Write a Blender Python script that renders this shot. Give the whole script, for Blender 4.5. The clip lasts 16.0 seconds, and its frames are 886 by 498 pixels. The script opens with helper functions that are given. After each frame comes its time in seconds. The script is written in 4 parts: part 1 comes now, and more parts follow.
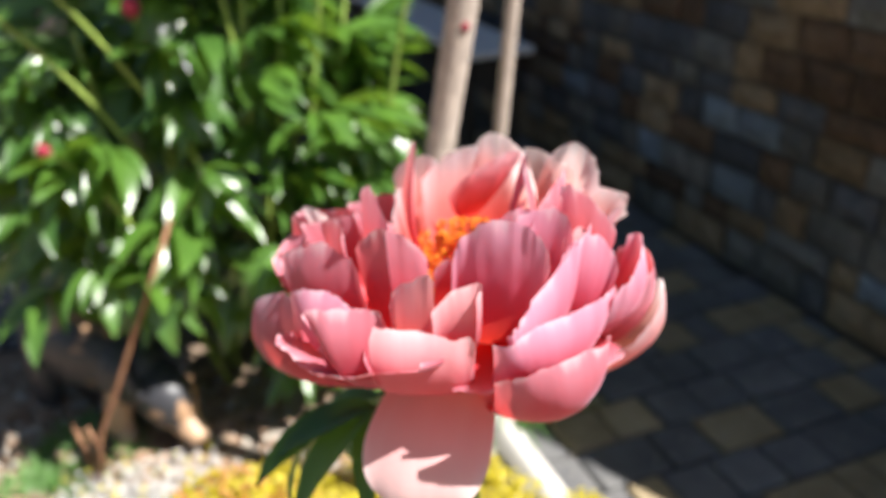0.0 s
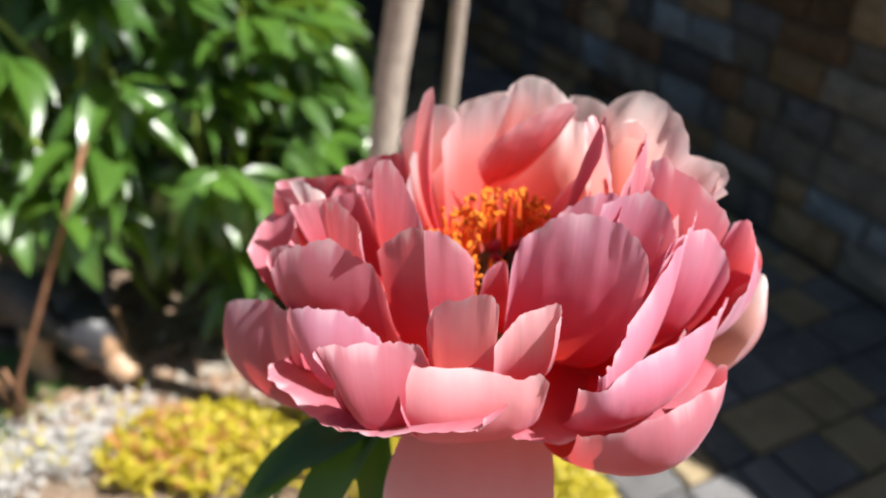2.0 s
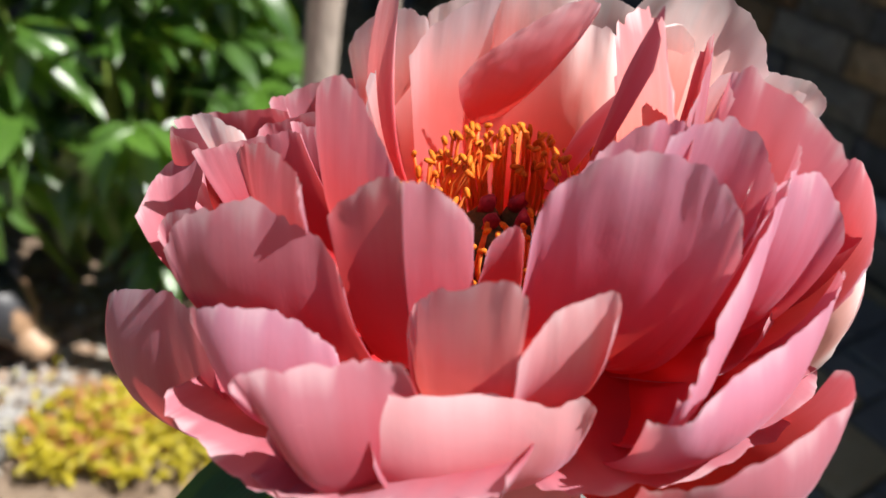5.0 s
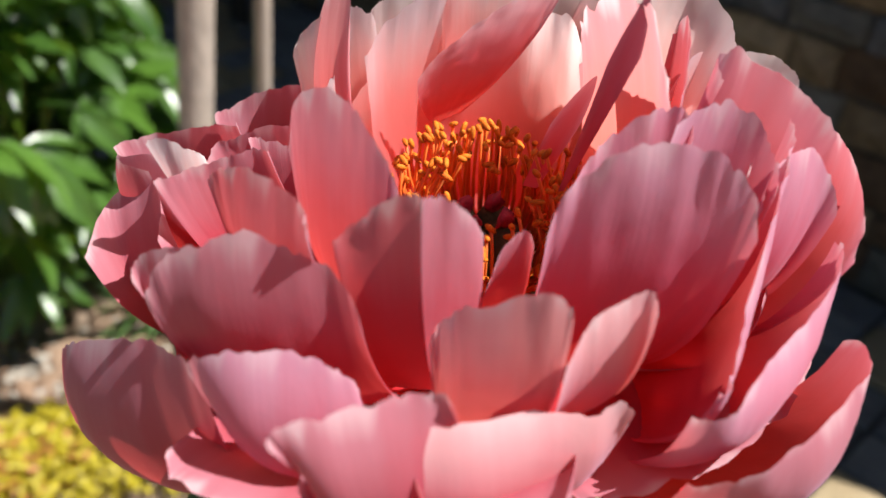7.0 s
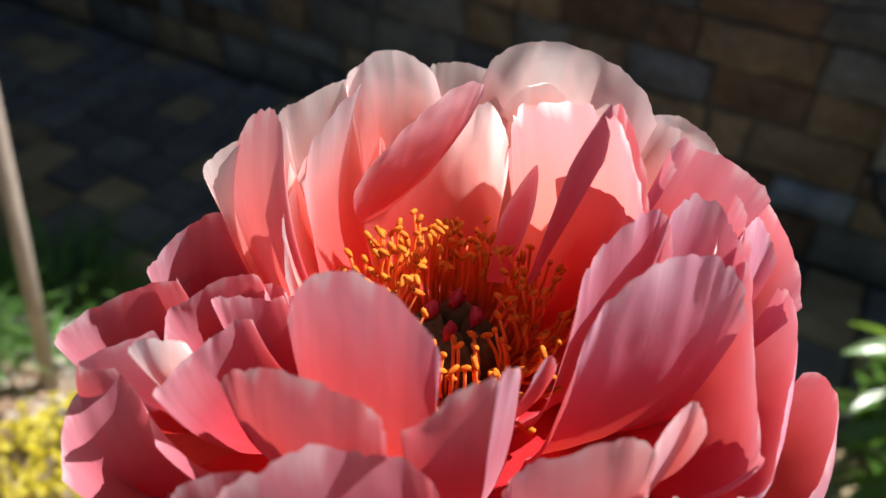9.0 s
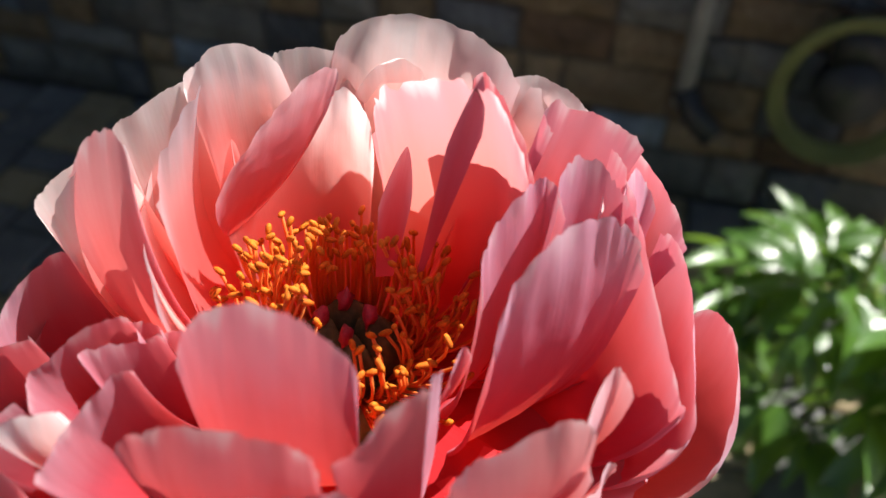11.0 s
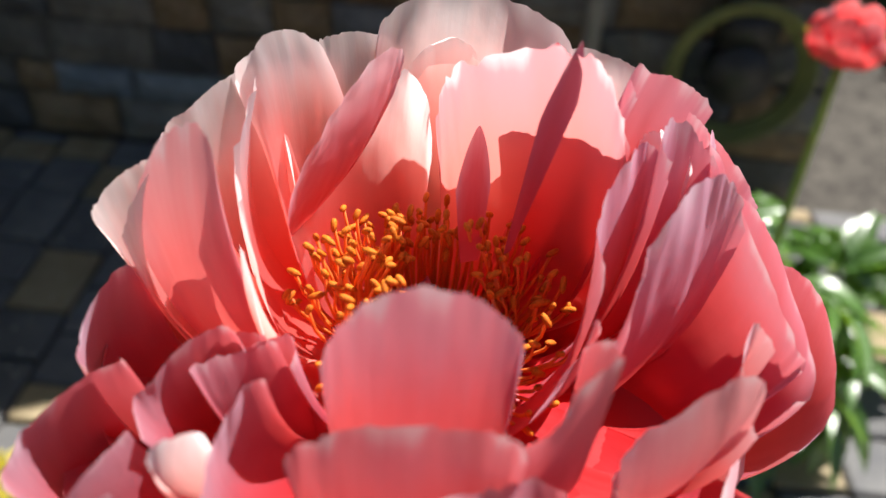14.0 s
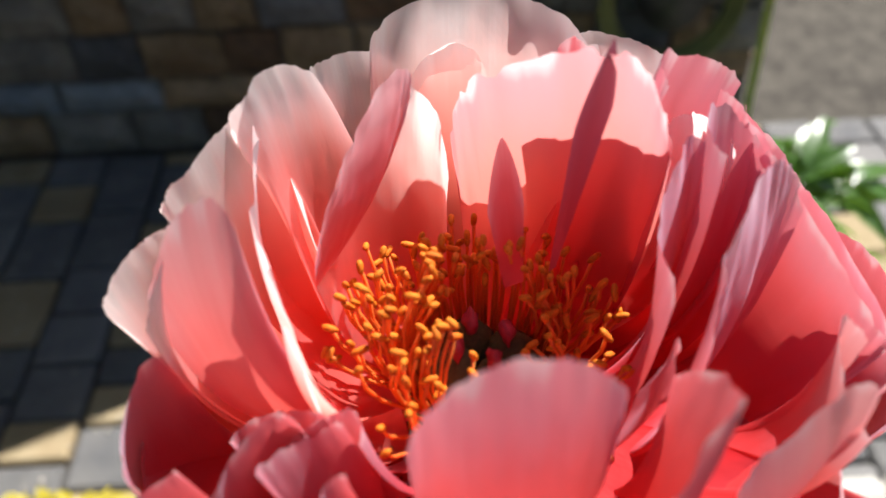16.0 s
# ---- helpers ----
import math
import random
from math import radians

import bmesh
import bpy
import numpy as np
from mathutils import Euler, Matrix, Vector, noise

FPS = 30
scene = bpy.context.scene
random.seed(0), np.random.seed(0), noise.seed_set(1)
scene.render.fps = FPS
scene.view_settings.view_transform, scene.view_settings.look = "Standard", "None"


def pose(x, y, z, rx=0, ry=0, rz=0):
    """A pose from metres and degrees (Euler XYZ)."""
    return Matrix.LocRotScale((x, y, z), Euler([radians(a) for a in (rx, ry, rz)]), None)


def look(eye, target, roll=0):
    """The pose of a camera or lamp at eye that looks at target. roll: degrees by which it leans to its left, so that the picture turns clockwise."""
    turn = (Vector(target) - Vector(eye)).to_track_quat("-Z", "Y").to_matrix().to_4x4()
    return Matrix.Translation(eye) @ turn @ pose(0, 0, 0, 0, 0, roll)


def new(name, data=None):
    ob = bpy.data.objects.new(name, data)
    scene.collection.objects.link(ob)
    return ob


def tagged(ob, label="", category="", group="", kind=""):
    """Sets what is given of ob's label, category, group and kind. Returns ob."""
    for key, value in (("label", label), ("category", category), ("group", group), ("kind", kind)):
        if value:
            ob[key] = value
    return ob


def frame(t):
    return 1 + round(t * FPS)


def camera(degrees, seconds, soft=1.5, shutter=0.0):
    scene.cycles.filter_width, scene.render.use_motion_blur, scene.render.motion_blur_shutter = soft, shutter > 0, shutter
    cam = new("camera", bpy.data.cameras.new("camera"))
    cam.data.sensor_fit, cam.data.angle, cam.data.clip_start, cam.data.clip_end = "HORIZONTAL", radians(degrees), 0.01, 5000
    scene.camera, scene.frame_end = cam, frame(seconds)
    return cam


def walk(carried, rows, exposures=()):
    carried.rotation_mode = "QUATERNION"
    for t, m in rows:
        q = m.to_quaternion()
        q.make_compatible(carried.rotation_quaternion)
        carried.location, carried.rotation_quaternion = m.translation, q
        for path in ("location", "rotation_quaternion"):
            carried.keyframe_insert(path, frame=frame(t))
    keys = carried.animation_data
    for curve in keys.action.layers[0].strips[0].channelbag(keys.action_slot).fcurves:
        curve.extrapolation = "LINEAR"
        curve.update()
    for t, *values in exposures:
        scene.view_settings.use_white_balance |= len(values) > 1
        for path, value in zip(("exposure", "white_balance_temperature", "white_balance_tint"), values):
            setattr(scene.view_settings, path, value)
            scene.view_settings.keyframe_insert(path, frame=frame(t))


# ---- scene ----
cam = camera(56.2, 16.0)
PATH = [
    (0, (0.045, 0.003, 0.916), (0.678, 1.69, 0.049), -2.1),
    (0.5, (0.044, 0.034, 0.919), (0.693, 1.699, 0.021), -1.9),
    (1, (0.04, 0.066, 0.922), (0.715, 1.687, -0.035), -1.5),
    (1.5, (0.04, 0.089, 0.921), (0.743, 1.635, -0.134), -0.8),
    (2, (0.044, 0.102, 0.904), (0.796, 1.61, -0.172), 0.1),
    (2.5, (0.048, 0.123, 0.894), (0.824, 1.605, -0.203), 0.5),
    (3, (0.06, 0.143, 0.882), (0.849, 1.604, -0.233), 0.8),
    (3.5, (0.067, 0.152, 0.867), (0.876, 1.593, -0.259), 0.9),
    (6, (0.065, 0.178, 0.86), (0.956, 1.518, -0.328), 1.7),
    (6.5, (0.062, 0.184, 0.859), (0.999, 1.487, -0.334), 1.4),
    (7, (0.053, 0.19, 0.86), (1.135, 1.383, -0.325), 1.9),
    (7.5, (0.049, 0.197, 0.865), (1.246, 1.251, -0.342), 2.6),
    (8, (0.046, 0.205, 0.872), (1.296, 1.167, -0.357), 2.9),
    (8.5, (0.04, 0.219, 0.88), (1.343, 1.093, -0.361), 2.4),
    (9, (0.04, 0.243, 0.888), (1.424, 0.931, -0.38), 3.4),
    (9.5, (0.047, 0.254, 0.89), (1.48, 0.783, -0.4), 4.1),
    (10, (0.048, 0.243, 0.888), (1.472, 0.718, -0.434), 3.3),
    (12.5, (0.046, 0.288, 0.88), (1.585, 0.357, -0.396), 4.5),
    (13, (0.046, 0.291, 0.875), (1.578, 0.355, -0.409), 4.5),
    (13.5, (0.043, 0.296, 0.875), (1.575, 0.355, -0.41), 4.5),
    (14, (0.042, 0.297, 0.875), (1.571, 0.354, -0.413), 4.5),
    (14.5, (0.048, 0.301, 0.874), (1.574, 0.35, -0.418), 4.0),
    (15, (0.052, 0.308, 0.871), (1.567, 0.35, -0.434), 1.2),
    (15.5, (0.064, 0.308, 0.868), (1.54, 0.313, -0.482), -1.0),
    (16, (0.061, 0.314, 0.877), (1.525, 0.262, -0.484), -1.8),
]
walk(cam, [(t, look(eye, target, roll)) for t, eye, target, roll in PATH], exposures=((0.0, 1.44), (0.6, 1.26), (1.0, 1.24), (2.5, 1.10), (3.5, 1.00), (6.0, 0.90), (9.0, 1.04), (12.5, 1.10), (14.5, 1.11), (15.5, 1.06), (16.0, 1.14)))
# the lens's own depth of field: focus stays at arm's reach, on the bloom
cam.data.dof.use_dof, cam.data.dof.focus_distance, cam.data.dof.aperture_fstop = True, 0.190, 11.5

# ---- light ----
SUN_AZ, SUN_EL = (0.743, -0.669), 57.0
_h = Vector((SUN_AZ[0], SUN_AZ[1], 0)).normalized() * math.cos(radians(SUN_EL))
SUN_DIR = Vector((_h.x, _h.y, math.sin(radians(SUN_EL))))
sun = new("sun", bpy.data.lights.new("sun", "SUN"))
sun.data.energy, sun.data.angle, sun.data.color = 5.0, radians(0.55), (1.0, 0.965, 0.92)
sun.matrix_world = look(SUN_DIR * 20, (0, 0, 0))
world = bpy.data.worlds.new("sky")
scene.world = world
world.use_nodes = True
_n = world.node_tree
_sky = _n.nodes.new("ShaderNodeTexSky")
_sky.sky_type, _sky.sun_disc = "NISHITA", False
_sky.sun_elevation, _sky.sun_rotation = radians(SUN_EL), math.atan2(SUN_AZ[0], SUN_AZ[1])
_n.links.new(_sky.outputs[0], _n.nodes["Background"].inputs[0])
_n.nodes["Background"].inputs[1].default_value = 0.034


# ---- materials ----
def material(name, rough=0.8, spec=0.5):
    m = bpy.data.materials.new(name)
    m.use_nodes = True
    b = m.node_tree.nodes["Principled BSDF"]
    b.inputs["Roughness"].default_value = rough
    b.inputs["Specular IOR Level"].default_value = spec
    return m, m.node_tree.nodes, m.node_tree.links, b


def ramp(nodes, stops):
    r = nodes.new("ShaderNodeValToRGB")
    while len(r.color_ramp.elements) < len(stops):
        r.color_ramp.elements.new(0.5)
    for e, (p, c) in zip(r.color_ramp.elements, stops):
        e.position, e.color = p, (*c, 1)
    return r


def noise_node(nodes, links, scale, detail=4.0, vector=None, rough=0.55, stretch=None):
    t = nodes.new("ShaderNodeTexNoise")
    t.inputs["Scale"].default_value, t.inputs["Detail"].default_value, t.inputs["Roughness"].default_value = scale, detail, rough
    if vector is None:
        vector = nodes.new("ShaderNodeTexCoord").outputs["Object"]
    if stretch:
        mp = nodes.new("ShaderNodeMapping")
        mp.inputs["Scale"].default_value = stretch
        links.new(vector, mp.inputs["Vector"])
        vector = mp.outputs[0]
    links.new(vector, t.inputs["Vector"])
    return t


def mix(nodes, links, a, b, fac, blend="MIX"):
    m = nodes.new("ShaderNodeMix")
    m.data_type, m.blend_type = "RGBA", blend
    for sock, val in ((m.inputs[0], fac), (m.inputs[6], a), (m.inputs[7], b)):
        if isinstance(val, (int, float)):
            sock.default_value = val
        elif isinstance(val, tuple):
            sock.default_value = (*val, 1)
        else:
            links.new(val, sock)
    return m.outputs[2]


def bump(nodes, links, bsdf, height, strength=0.3, distance=0.002):
    b = nodes.new("ShaderNodeBump")
    b.inputs["Strength"].default_value, b.inputs["Distance"].default_value = strength, distance
    links.new(height, b.inputs["Height"])
    links.new(b.outputs[0], bsdf.inputs["Normal"])
    return b


def mottled(name, stops, scale, fine, rough=0.85, spec=0.3, strength=0.4, distance=0.003, random_tint=0.0, stretch=None):
    """A rough mineral or bark surface: coarse colour patches, fine grain, relief."""
    m, nodes, links, b = material(name, rough, spec)
    vec = nodes.new("ShaderNodeTexCoord").outputs["Object"]
    if random_tint:
        info = nodes.new("ShaderNodeObjectInfo")
        add = nodes.new("ShaderNodeVectorMath")
        add.operation = "MULTIPLY_ADD"
        comb = nodes.new("ShaderNodeCombineXYZ")
        for s in comb.inputs:
            links.new(info.outputs["Random"], s)
        add.inputs[1].default_value = (37, 51, 23)
        links.new(comb.outputs[0], add.inputs[0])
        links.new(vec, add.inputs[2])
        vec = add.outputs[0]
    coarse = noise_node(nodes, links, scale, 3, vec, stretch=stretch)
    grain = noise_node(nodes, links, fine, 6, vec, 0.7, stretch=stretch)
    col = ramp(nodes, stops)
    links.new(coarse.outputs["Fac"], col.inputs[0])
    g = ramp(nodes, [(0.3, (0.62, 0.62, 0.62)), (0.7, (1.25, 1.25, 1.25))])
    links.new(grain.outputs["Fac"], g.inputs[0])
    out = mix(nodes, links, col.outputs[0], g.outputs[0], 1.0, "MULTIPLY")
    if random_tint:
        hsv = nodes.new("ShaderNodeHueSaturation")
        mr = nodes.new("ShaderNodeMapRange")
        mr.inputs[3].default_value, mr.inputs[4].default_value = 1 - random_tint, 1 + random_tint
        links.new(info.outputs["Random"], mr.inputs[0])
        links.new(mr.outputs[0], hsv.inputs["Value"])
        links.new(out, hsv.inputs["Color"])
        out = hsv.outputs[0]
    links.new(out, b.inputs["Base Color"])
    bump(nodes, links, b, grain.outputs["Fac"], strength, distance)
    return m


def leafy(name, low, high, rough=0.35, trans=0.35, tcol=(0.25, 0.5, 0.05), spec=0.5):
    """A leaf: glossy cuticle over green, light coming through, veins along the blade."""
    m, nodes, links, b = material(name, rough, spec)
    uv = nodes.new("ShaderNodeUVMap").outputs[0]
    sep = nodes.new("ShaderNodeSeparateXYZ")
    links.new(uv, sep.inputs[0])
    obj = nodes.new("ShaderNodeTexCoord").outputs["Object"]
    patch = noise_node(nodes, links, 14, 3, obj)
    info = nodes.new("ShaderNodeObjectInfo")
    fac = nodes.new("ShaderNodeMath")
    fac.operation = "MULTIPLY_ADD"
    fac.inputs[1].default_value = 0.6
    links.new(info.outputs["Random"], fac.inputs[0])
    sub = nodes.new("ShaderNodeMath")
    sub.operation = "SUBTRACT"
    sub.inputs[1].default_value = 0.3
    links.new(patch.outputs["Fac"], sub.inputs[0])
    links.new(sub.outputs[0], fac.inputs[2])
    col = mix(nodes, links, low, high, fac.outputs[0])
    wave = nodes.new("ShaderNodeTexWave")
    wave.inputs["Scale"].default_value, wave.inputs["Distortion"].default_value = 4.0, 1.0
    mp = nodes.new("ShaderNodeMapping")
    mp.inputs["Rotation"].default_value = (0, 0, 0.7)
    links.new(uv, mp.inputs[0])
    links.new(mp.outputs[0], wave.inputs[0])
    links.new(col, b.inputs["Base Color"])
    bump(nodes, links, b, wave.outputs["Fac"], 0.12, 0.002)
    tr = nodes.new("ShaderNodeBsdfTranslucent")
    tr.inputs[0].default_value = (*tcol, 1)
    ms = nodes.new("ShaderNodeMixShader")
    ms.inputs[0].default_value = trans
    links.new(b.outputs[0], ms.inputs[1])
    links.new(tr.outputs[0], ms.inputs[2])
    links.new(ms.outputs[0], nodes["Material Output"].inputs[0])
    return m


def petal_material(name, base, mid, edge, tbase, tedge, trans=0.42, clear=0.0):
    """A peony petal: deep coral at the foot, paler to the rim with rim light painted in, fine veins along it, light
    coming through.
    """
    m, nodes, links, b = material(name, 0.44, 0.32)
    uv = nodes.new("ShaderNodeUVMap").outputs[0]
    sep = nodes.new("ShaderNodeSeparateXYZ")
    links.new(uv, sep.inputs[0])
    vein = noise_node(nodes, links, 1.0, 3, uv, stretch=(85, 1.5, 1))
    blotch = noise_node(nodes, links, 1.0, 2, uv, stretch=(7.0, 1.3, 1))
    pos = nodes.new("ShaderNodeMath")
    pos.operation = "MULTIPLY_ADD"
    pos.inputs[1].default_value = 0.028
    links.new(vein.outputs["Fac"], pos.inputs[0])
    links.new(sep.outputs["Y"], pos.inputs[2])
    pos2 = nodes.new("ShaderNodeMath")
    pos2.operation = "MULTIPLY_ADD"
    pos2.inputs[1].default_value = 0.26
    links.new(blotch.outputs["Fac"], pos2.inputs[0])
    links.new(pos.outputs[0], pos2.inputs[2])
    off = nodes.new("ShaderNodeMath")
    off.operation = "SUBTRACT"
    off.inputs[1].default_value = 0.157
    links.new(pos2.outputs[0], off.inputs[0])
    # pale petal rim, whitened further to paint in rim light
    rim = tuple(0.7 * e + 0.3 * p for e, p in zip(edge, (0.97, 0.87, 0.87)))
    col = ramp(nodes, [(0.30, base), (0.70, mid), (0.94, edge), (1.0, rim)])
    part_way = tuple(0.62 * a_ + 0.38 * b_ for a_, b_ in zip(tbase, tedge))
    tcol = ramp(nodes, [(0.30, tbase), (0.74, part_way), (0.96, tedge), (1.0, tuple(0.5 + 0.5 * e for e in tedge))])
    links.new(off.outputs[0], col.inputs[0])
    links.new(off.outputs[0], tcol.inputs[0])
    links.new(col.outputs[0], b.inputs["Base Color"])
    b.inputs["Sheen Weight"].default_value = 0.22
    b.inputs["Sheen Tint"].default_value = (0.84, 0.78, 1.0, 1.0)
    crinkle = noise_node(nodes, links, 1.0, 4, uv, stretch=(14, 9, 1))
    relief = nodes.new("ShaderNodeMath")
    relief.operation = "MULTIPLY_ADD"
    relief.inputs[1].default_value = 3.5
    links.new(crinkle.outputs["Fac"], relief.inputs[0])
    links.new(vein.outputs["Fac"], relief.inputs[2])
    bm_ = bump(nodes, links, b, relief.outputs[0], 0.06, 0.0007)
    tr = nodes.new("ShaderNodeBsdfTranslucent")
    links.new(tcol.outputs[0], tr.inputs[0])
    links.new(bm_.outputs[0], tr.inputs["Normal"])
    ms = nodes.new("ShaderNodeMixShader")
    ms.inputs[0].default_value = trans
    links.new(b.outputs[0], ms.inputs[1])
    links.new(tr.outputs[0], ms.inputs[2])
    shader = ms.outputs[0]
    if clear:
        see = nodes.new("ShaderNodeBsdfTransparent")
        links.new(tcol.outputs[0], see.inputs[0])
        thin = nodes.new("ShaderNodeMixShader")
        thin.inputs[0].default_value = clear
        links.new(shader, thin.inputs[1])
        links.new(see.outputs[0], thin.inputs[2])
        shader = thin.outputs[0]
    links.new(shader, nodes["Material Output"].inputs[0])
    return m


# near-white edge colours paint sunlight onto the back petals' rims
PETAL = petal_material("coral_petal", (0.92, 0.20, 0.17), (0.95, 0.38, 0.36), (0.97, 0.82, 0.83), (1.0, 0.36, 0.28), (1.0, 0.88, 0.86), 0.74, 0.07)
# darker, denser copies of the petal, the bloom's own shade painted in
PETAL_SHADED_PINK = petal_material("shaded_pink_petal", (0.52, 0.02, 0.025), (0.38, 0.05, 0.074), (0.46, 0.175, 0.22), (1.0, 0.06, 0.04), (0.95, 0.20, 0.22), 0.28)
PETAL_SHADED_MAUVE = petal_material("shaded_mauve_petal", (0.68, 0.02, 0.025), (0.55, 0.105, 0.175), (0.60, 0.285, 0.39), (1.0, 0.08, 0.05), (0.95, 0.30, 0.34), 0.30)
# lighter copy for petals standing in the sun, that light painted in
PETAL_SUNLIT = petal_material("sunlit_petal", (0.70, 0.05, 0.055), (0.64, 0.16, 0.19), (0.76, 0.42, 0.44), (1.0, 0.15, 0.11), (1.0, 0.42, 0.42), 0.30)
# mauve tip colours paint the shade on this petal's upper part
PETAL_SHADE_TIPPED = petal_material("shade_tipped_petal", (0.90, 0.14, 0.11), (0.76, 0.24, 0.25), (0.62, 0.32, 0.42), (1.0, 0.30, 0.22), (0.72, 0.32, 0.34), 0.66, 0.07)
# paler again for the drooping petal: creamy foot, sunlight painted in
PETAL_DROOP = petal_material("drooping_petal", (0.80, 0.33, 0.33), (0.82, 0.48, 0.47), (0.86, 0.62, 0.60), (1.0, 0.30, 0.24), (1.0, 0.55, 0.5), 0.32)
PETAL_ROLLED = petal_material("rolled_petal", (0.52, 0.06, 0.08), (0.48, 0.10, 0.15), (0.52, 0.15, 0.22), (0.7, 0.06, 0.06), (0.7, 0.15, 0.17), 0.10)
STONES = [
    mottled("stone_tan", [(0.3, (0.16, 0.112, 0.068)), (0.7, (0.272, 0.208, 0.136))], 9, 60, 0.9, 0.2, 0.7, 0.006, 0.25),
    mottled("stone_brown", [(0.3, (0.068, 0.044, 0.0304)), (0.7, (0.152, 0.1, 0.064))], 9, 60, 0.9, 0.2, 0.7, 0.006, 0.25),
    mottled("stone_grey", [(0.3, (0.0936, 0.0936, 0.09)), (0.7, (0.18, 0.173, 0.158))], 8, 55, 0.9, 0.2, 0.7, 0.006, 0.25),
    mottled("stone_slate", [(0.3, (0.048, 0.052, 0.06)), (0.7, (0.12, 0.124, 0.136))], 8, 55, 0.85, 0.3, 0.7, 0.006, 0.2),
    mottled("stone_blue", [(0.3, (0.128, 0.16, 0.2)), (0.7, (0.208, 0.248, 0.288))], 10, 55, 0.85, 0.3, 0.6, 0.005, 0.2),
]
MORTAR = mottled("mortar", [(0.3, (0.075, 0.068, 0.06)), (0.7, (0.14, 0.125, 0.11))], 20, 160, 0.95, 0.1, 0.6, 0.003)
PAVER_GREY = mottled("paver_grey", [(0.3, (0.11, 0.11, 0.115)), (0.7, (0.18, 0.175, 0.17))], 14, 240, 0.88, 0.3, 0.5, 0.0015, 0.22)
PAVER_YELLOW = mottled("paver_yellow", [(0.3, (0.25, 0.19, 0.11)), (0.7, (0.35, 0.28, 0.175))], 14, 240, 0.88, 0.3, 0.5, 0.0015, 0.15)
JOINT = mottled("joint_sand", [(0.3, (0.05, 0.045, 0.04)), (0.7, (0.11, 0.10, 0.085))], 30, 300, 0.95, 0.1, 0.6, 0.002)
KERB = mottled("kerb_concrete", [(0.3, (0.38, 0.36, 0.33)), (0.7, (0.5, 0.48, 0.44))], 12, 220, 0.9, 0.25, 0.5, 0.002)
SOIL = mottled("dry_soil", [(0.25, (0.19, 0.13, 0.09)), (0.75, (0.40, 0.30, 0.22))], 16, 120, 0.95, 0.1, 1.0, 0.008)
PEBBLE = mottled("pale_pebble", [(0.3, (0.38, 0.33, 0.27)), (0.7, (0.62, 0.57, 0.5))], 25, 200, 0.85, 0.3, 0.4, 0.001, 0.3)
CHIP = mottled("bark_chip", [(0.3, (0.14, 0.085, 0.055)), (0.7, (0.33, 0.23, 0.16))], 30, 160, 0.9, 0.15, 0.6, 0.002, 0.3)
TRUNK = mottled("young_bark", [(0.3, (0.42, 0.345, 0.29)), (0.7, (0.55, 0.47, 0.41))], 10, 110, 0.8, 0.3, 0.6, 0.002, 0.0, (1, 1, 0.35))
STAKE = mottled("grey_wood", [(0.3, (0.42, 0.345, 0.29)), (0.7, (0.54, 0.46, 0.40))], 12, 120, 0.8, 0.3, 0.4, 0.001, 0.0, (1, 1, 0.15))
TWIG = mottled("dry_twig", [(0.3, (0.20, 0.09, 0.05)), (0.7, (0.34, 0.18, 0.10))], 30, 200, 0.75, 0.3, 0.5, 0.001)
LEAF = leafy("peony_leaf", (0.030, 0.080, 0.015), (0.085, 0.18, 0.025), 0.30, 0.21, (0.32, 0.56, 0.04), 0.9)
# darker copy of the leaf green paints in the bloom's shade
LEAF_SHADED = leafy("shaded_flower_leaf", (0.022, 0.070, 0.018), (0.045, 0.12, 0.028), 0.4, 0.22, (0.2, 0.45, 0.05))
STEM = mottled("green_stem", [(0.3, (0.20, 0.30, 0.05)), (0.7, (0.30, 0.40, 0.09))], 12, 120, 0.5, 0.4, 0.2, 0.0006)
GRASS = leafy("tuft_green", (0.05, 0.13, 0.03), (0.13, 0.25, 0.07), 0.5, 0.25, (0.3, 0.5, 0.08))
GOLD = leafy("golden_sedum", (0.30, 0.24, 0.015), (0.66, 0.57, 0.035), 0.5, 0.26, (0.8, 0.7, 0.05))
RUSTY = leafy("red_sedum", (0.25, 0.075, 0.03), (0.42, 0.20, 0.05), 0.5, 0.25, (0.6, 0.2, 0.05))
HEDGE = leafy("hedge_leaf", (0.018, 0.045, 0.012), (0.04, 0.09, 0.02), 0.5, 0.2, (0.1, 0.3, 0.03))
BLOOM_RED = petal_material("red_bloom", (0.70, 0.05, 0.06), (0.80, 0.10, 0.13), (0.88, 0.26, 0.28), (0.9, 0.06, 0.06), (0.95, 0.2, 0.2), 0.4)
BUD = petal_material("bud_red", (0.30, 0.02, 0.04), (0.45, 0.05, 0.08), (0.62, 0.14, 0.16), (0.5, 0.02, 0.03), (0.7, 0.1, 0.1), 0.15)
ANTHER = mottled("anther_orange", [(0.3, (0.52, 0.115, 0.004)), (0.7, (0.72, 0.225, 0.011))], 300, 2000, 0.7, 0.3, 0.5, 0.0003)
FILAMENT = leafy("filament", (0.80, 0.20, 0.03), (0.85, 0.28, 0.06), 0.5, 0.4, (1.0, 0.28, 0.04))
CARPEL = mottled("carpel_olive", [(0.3, (0.05, 0.04, 0.015)), (0.7, (0.12, 0.09, 0.03))], 120, 900, 0.75, 0.3, 0.3, 0.0004)
STIGMA = mottled("stigma_magenta", [(0.3, (0.30, 0.012, 0.03)), (0.7, (0.42, 0.025, 0.05))], 200, 1200, 0.6, 0.4, 0.4, 0.0003)
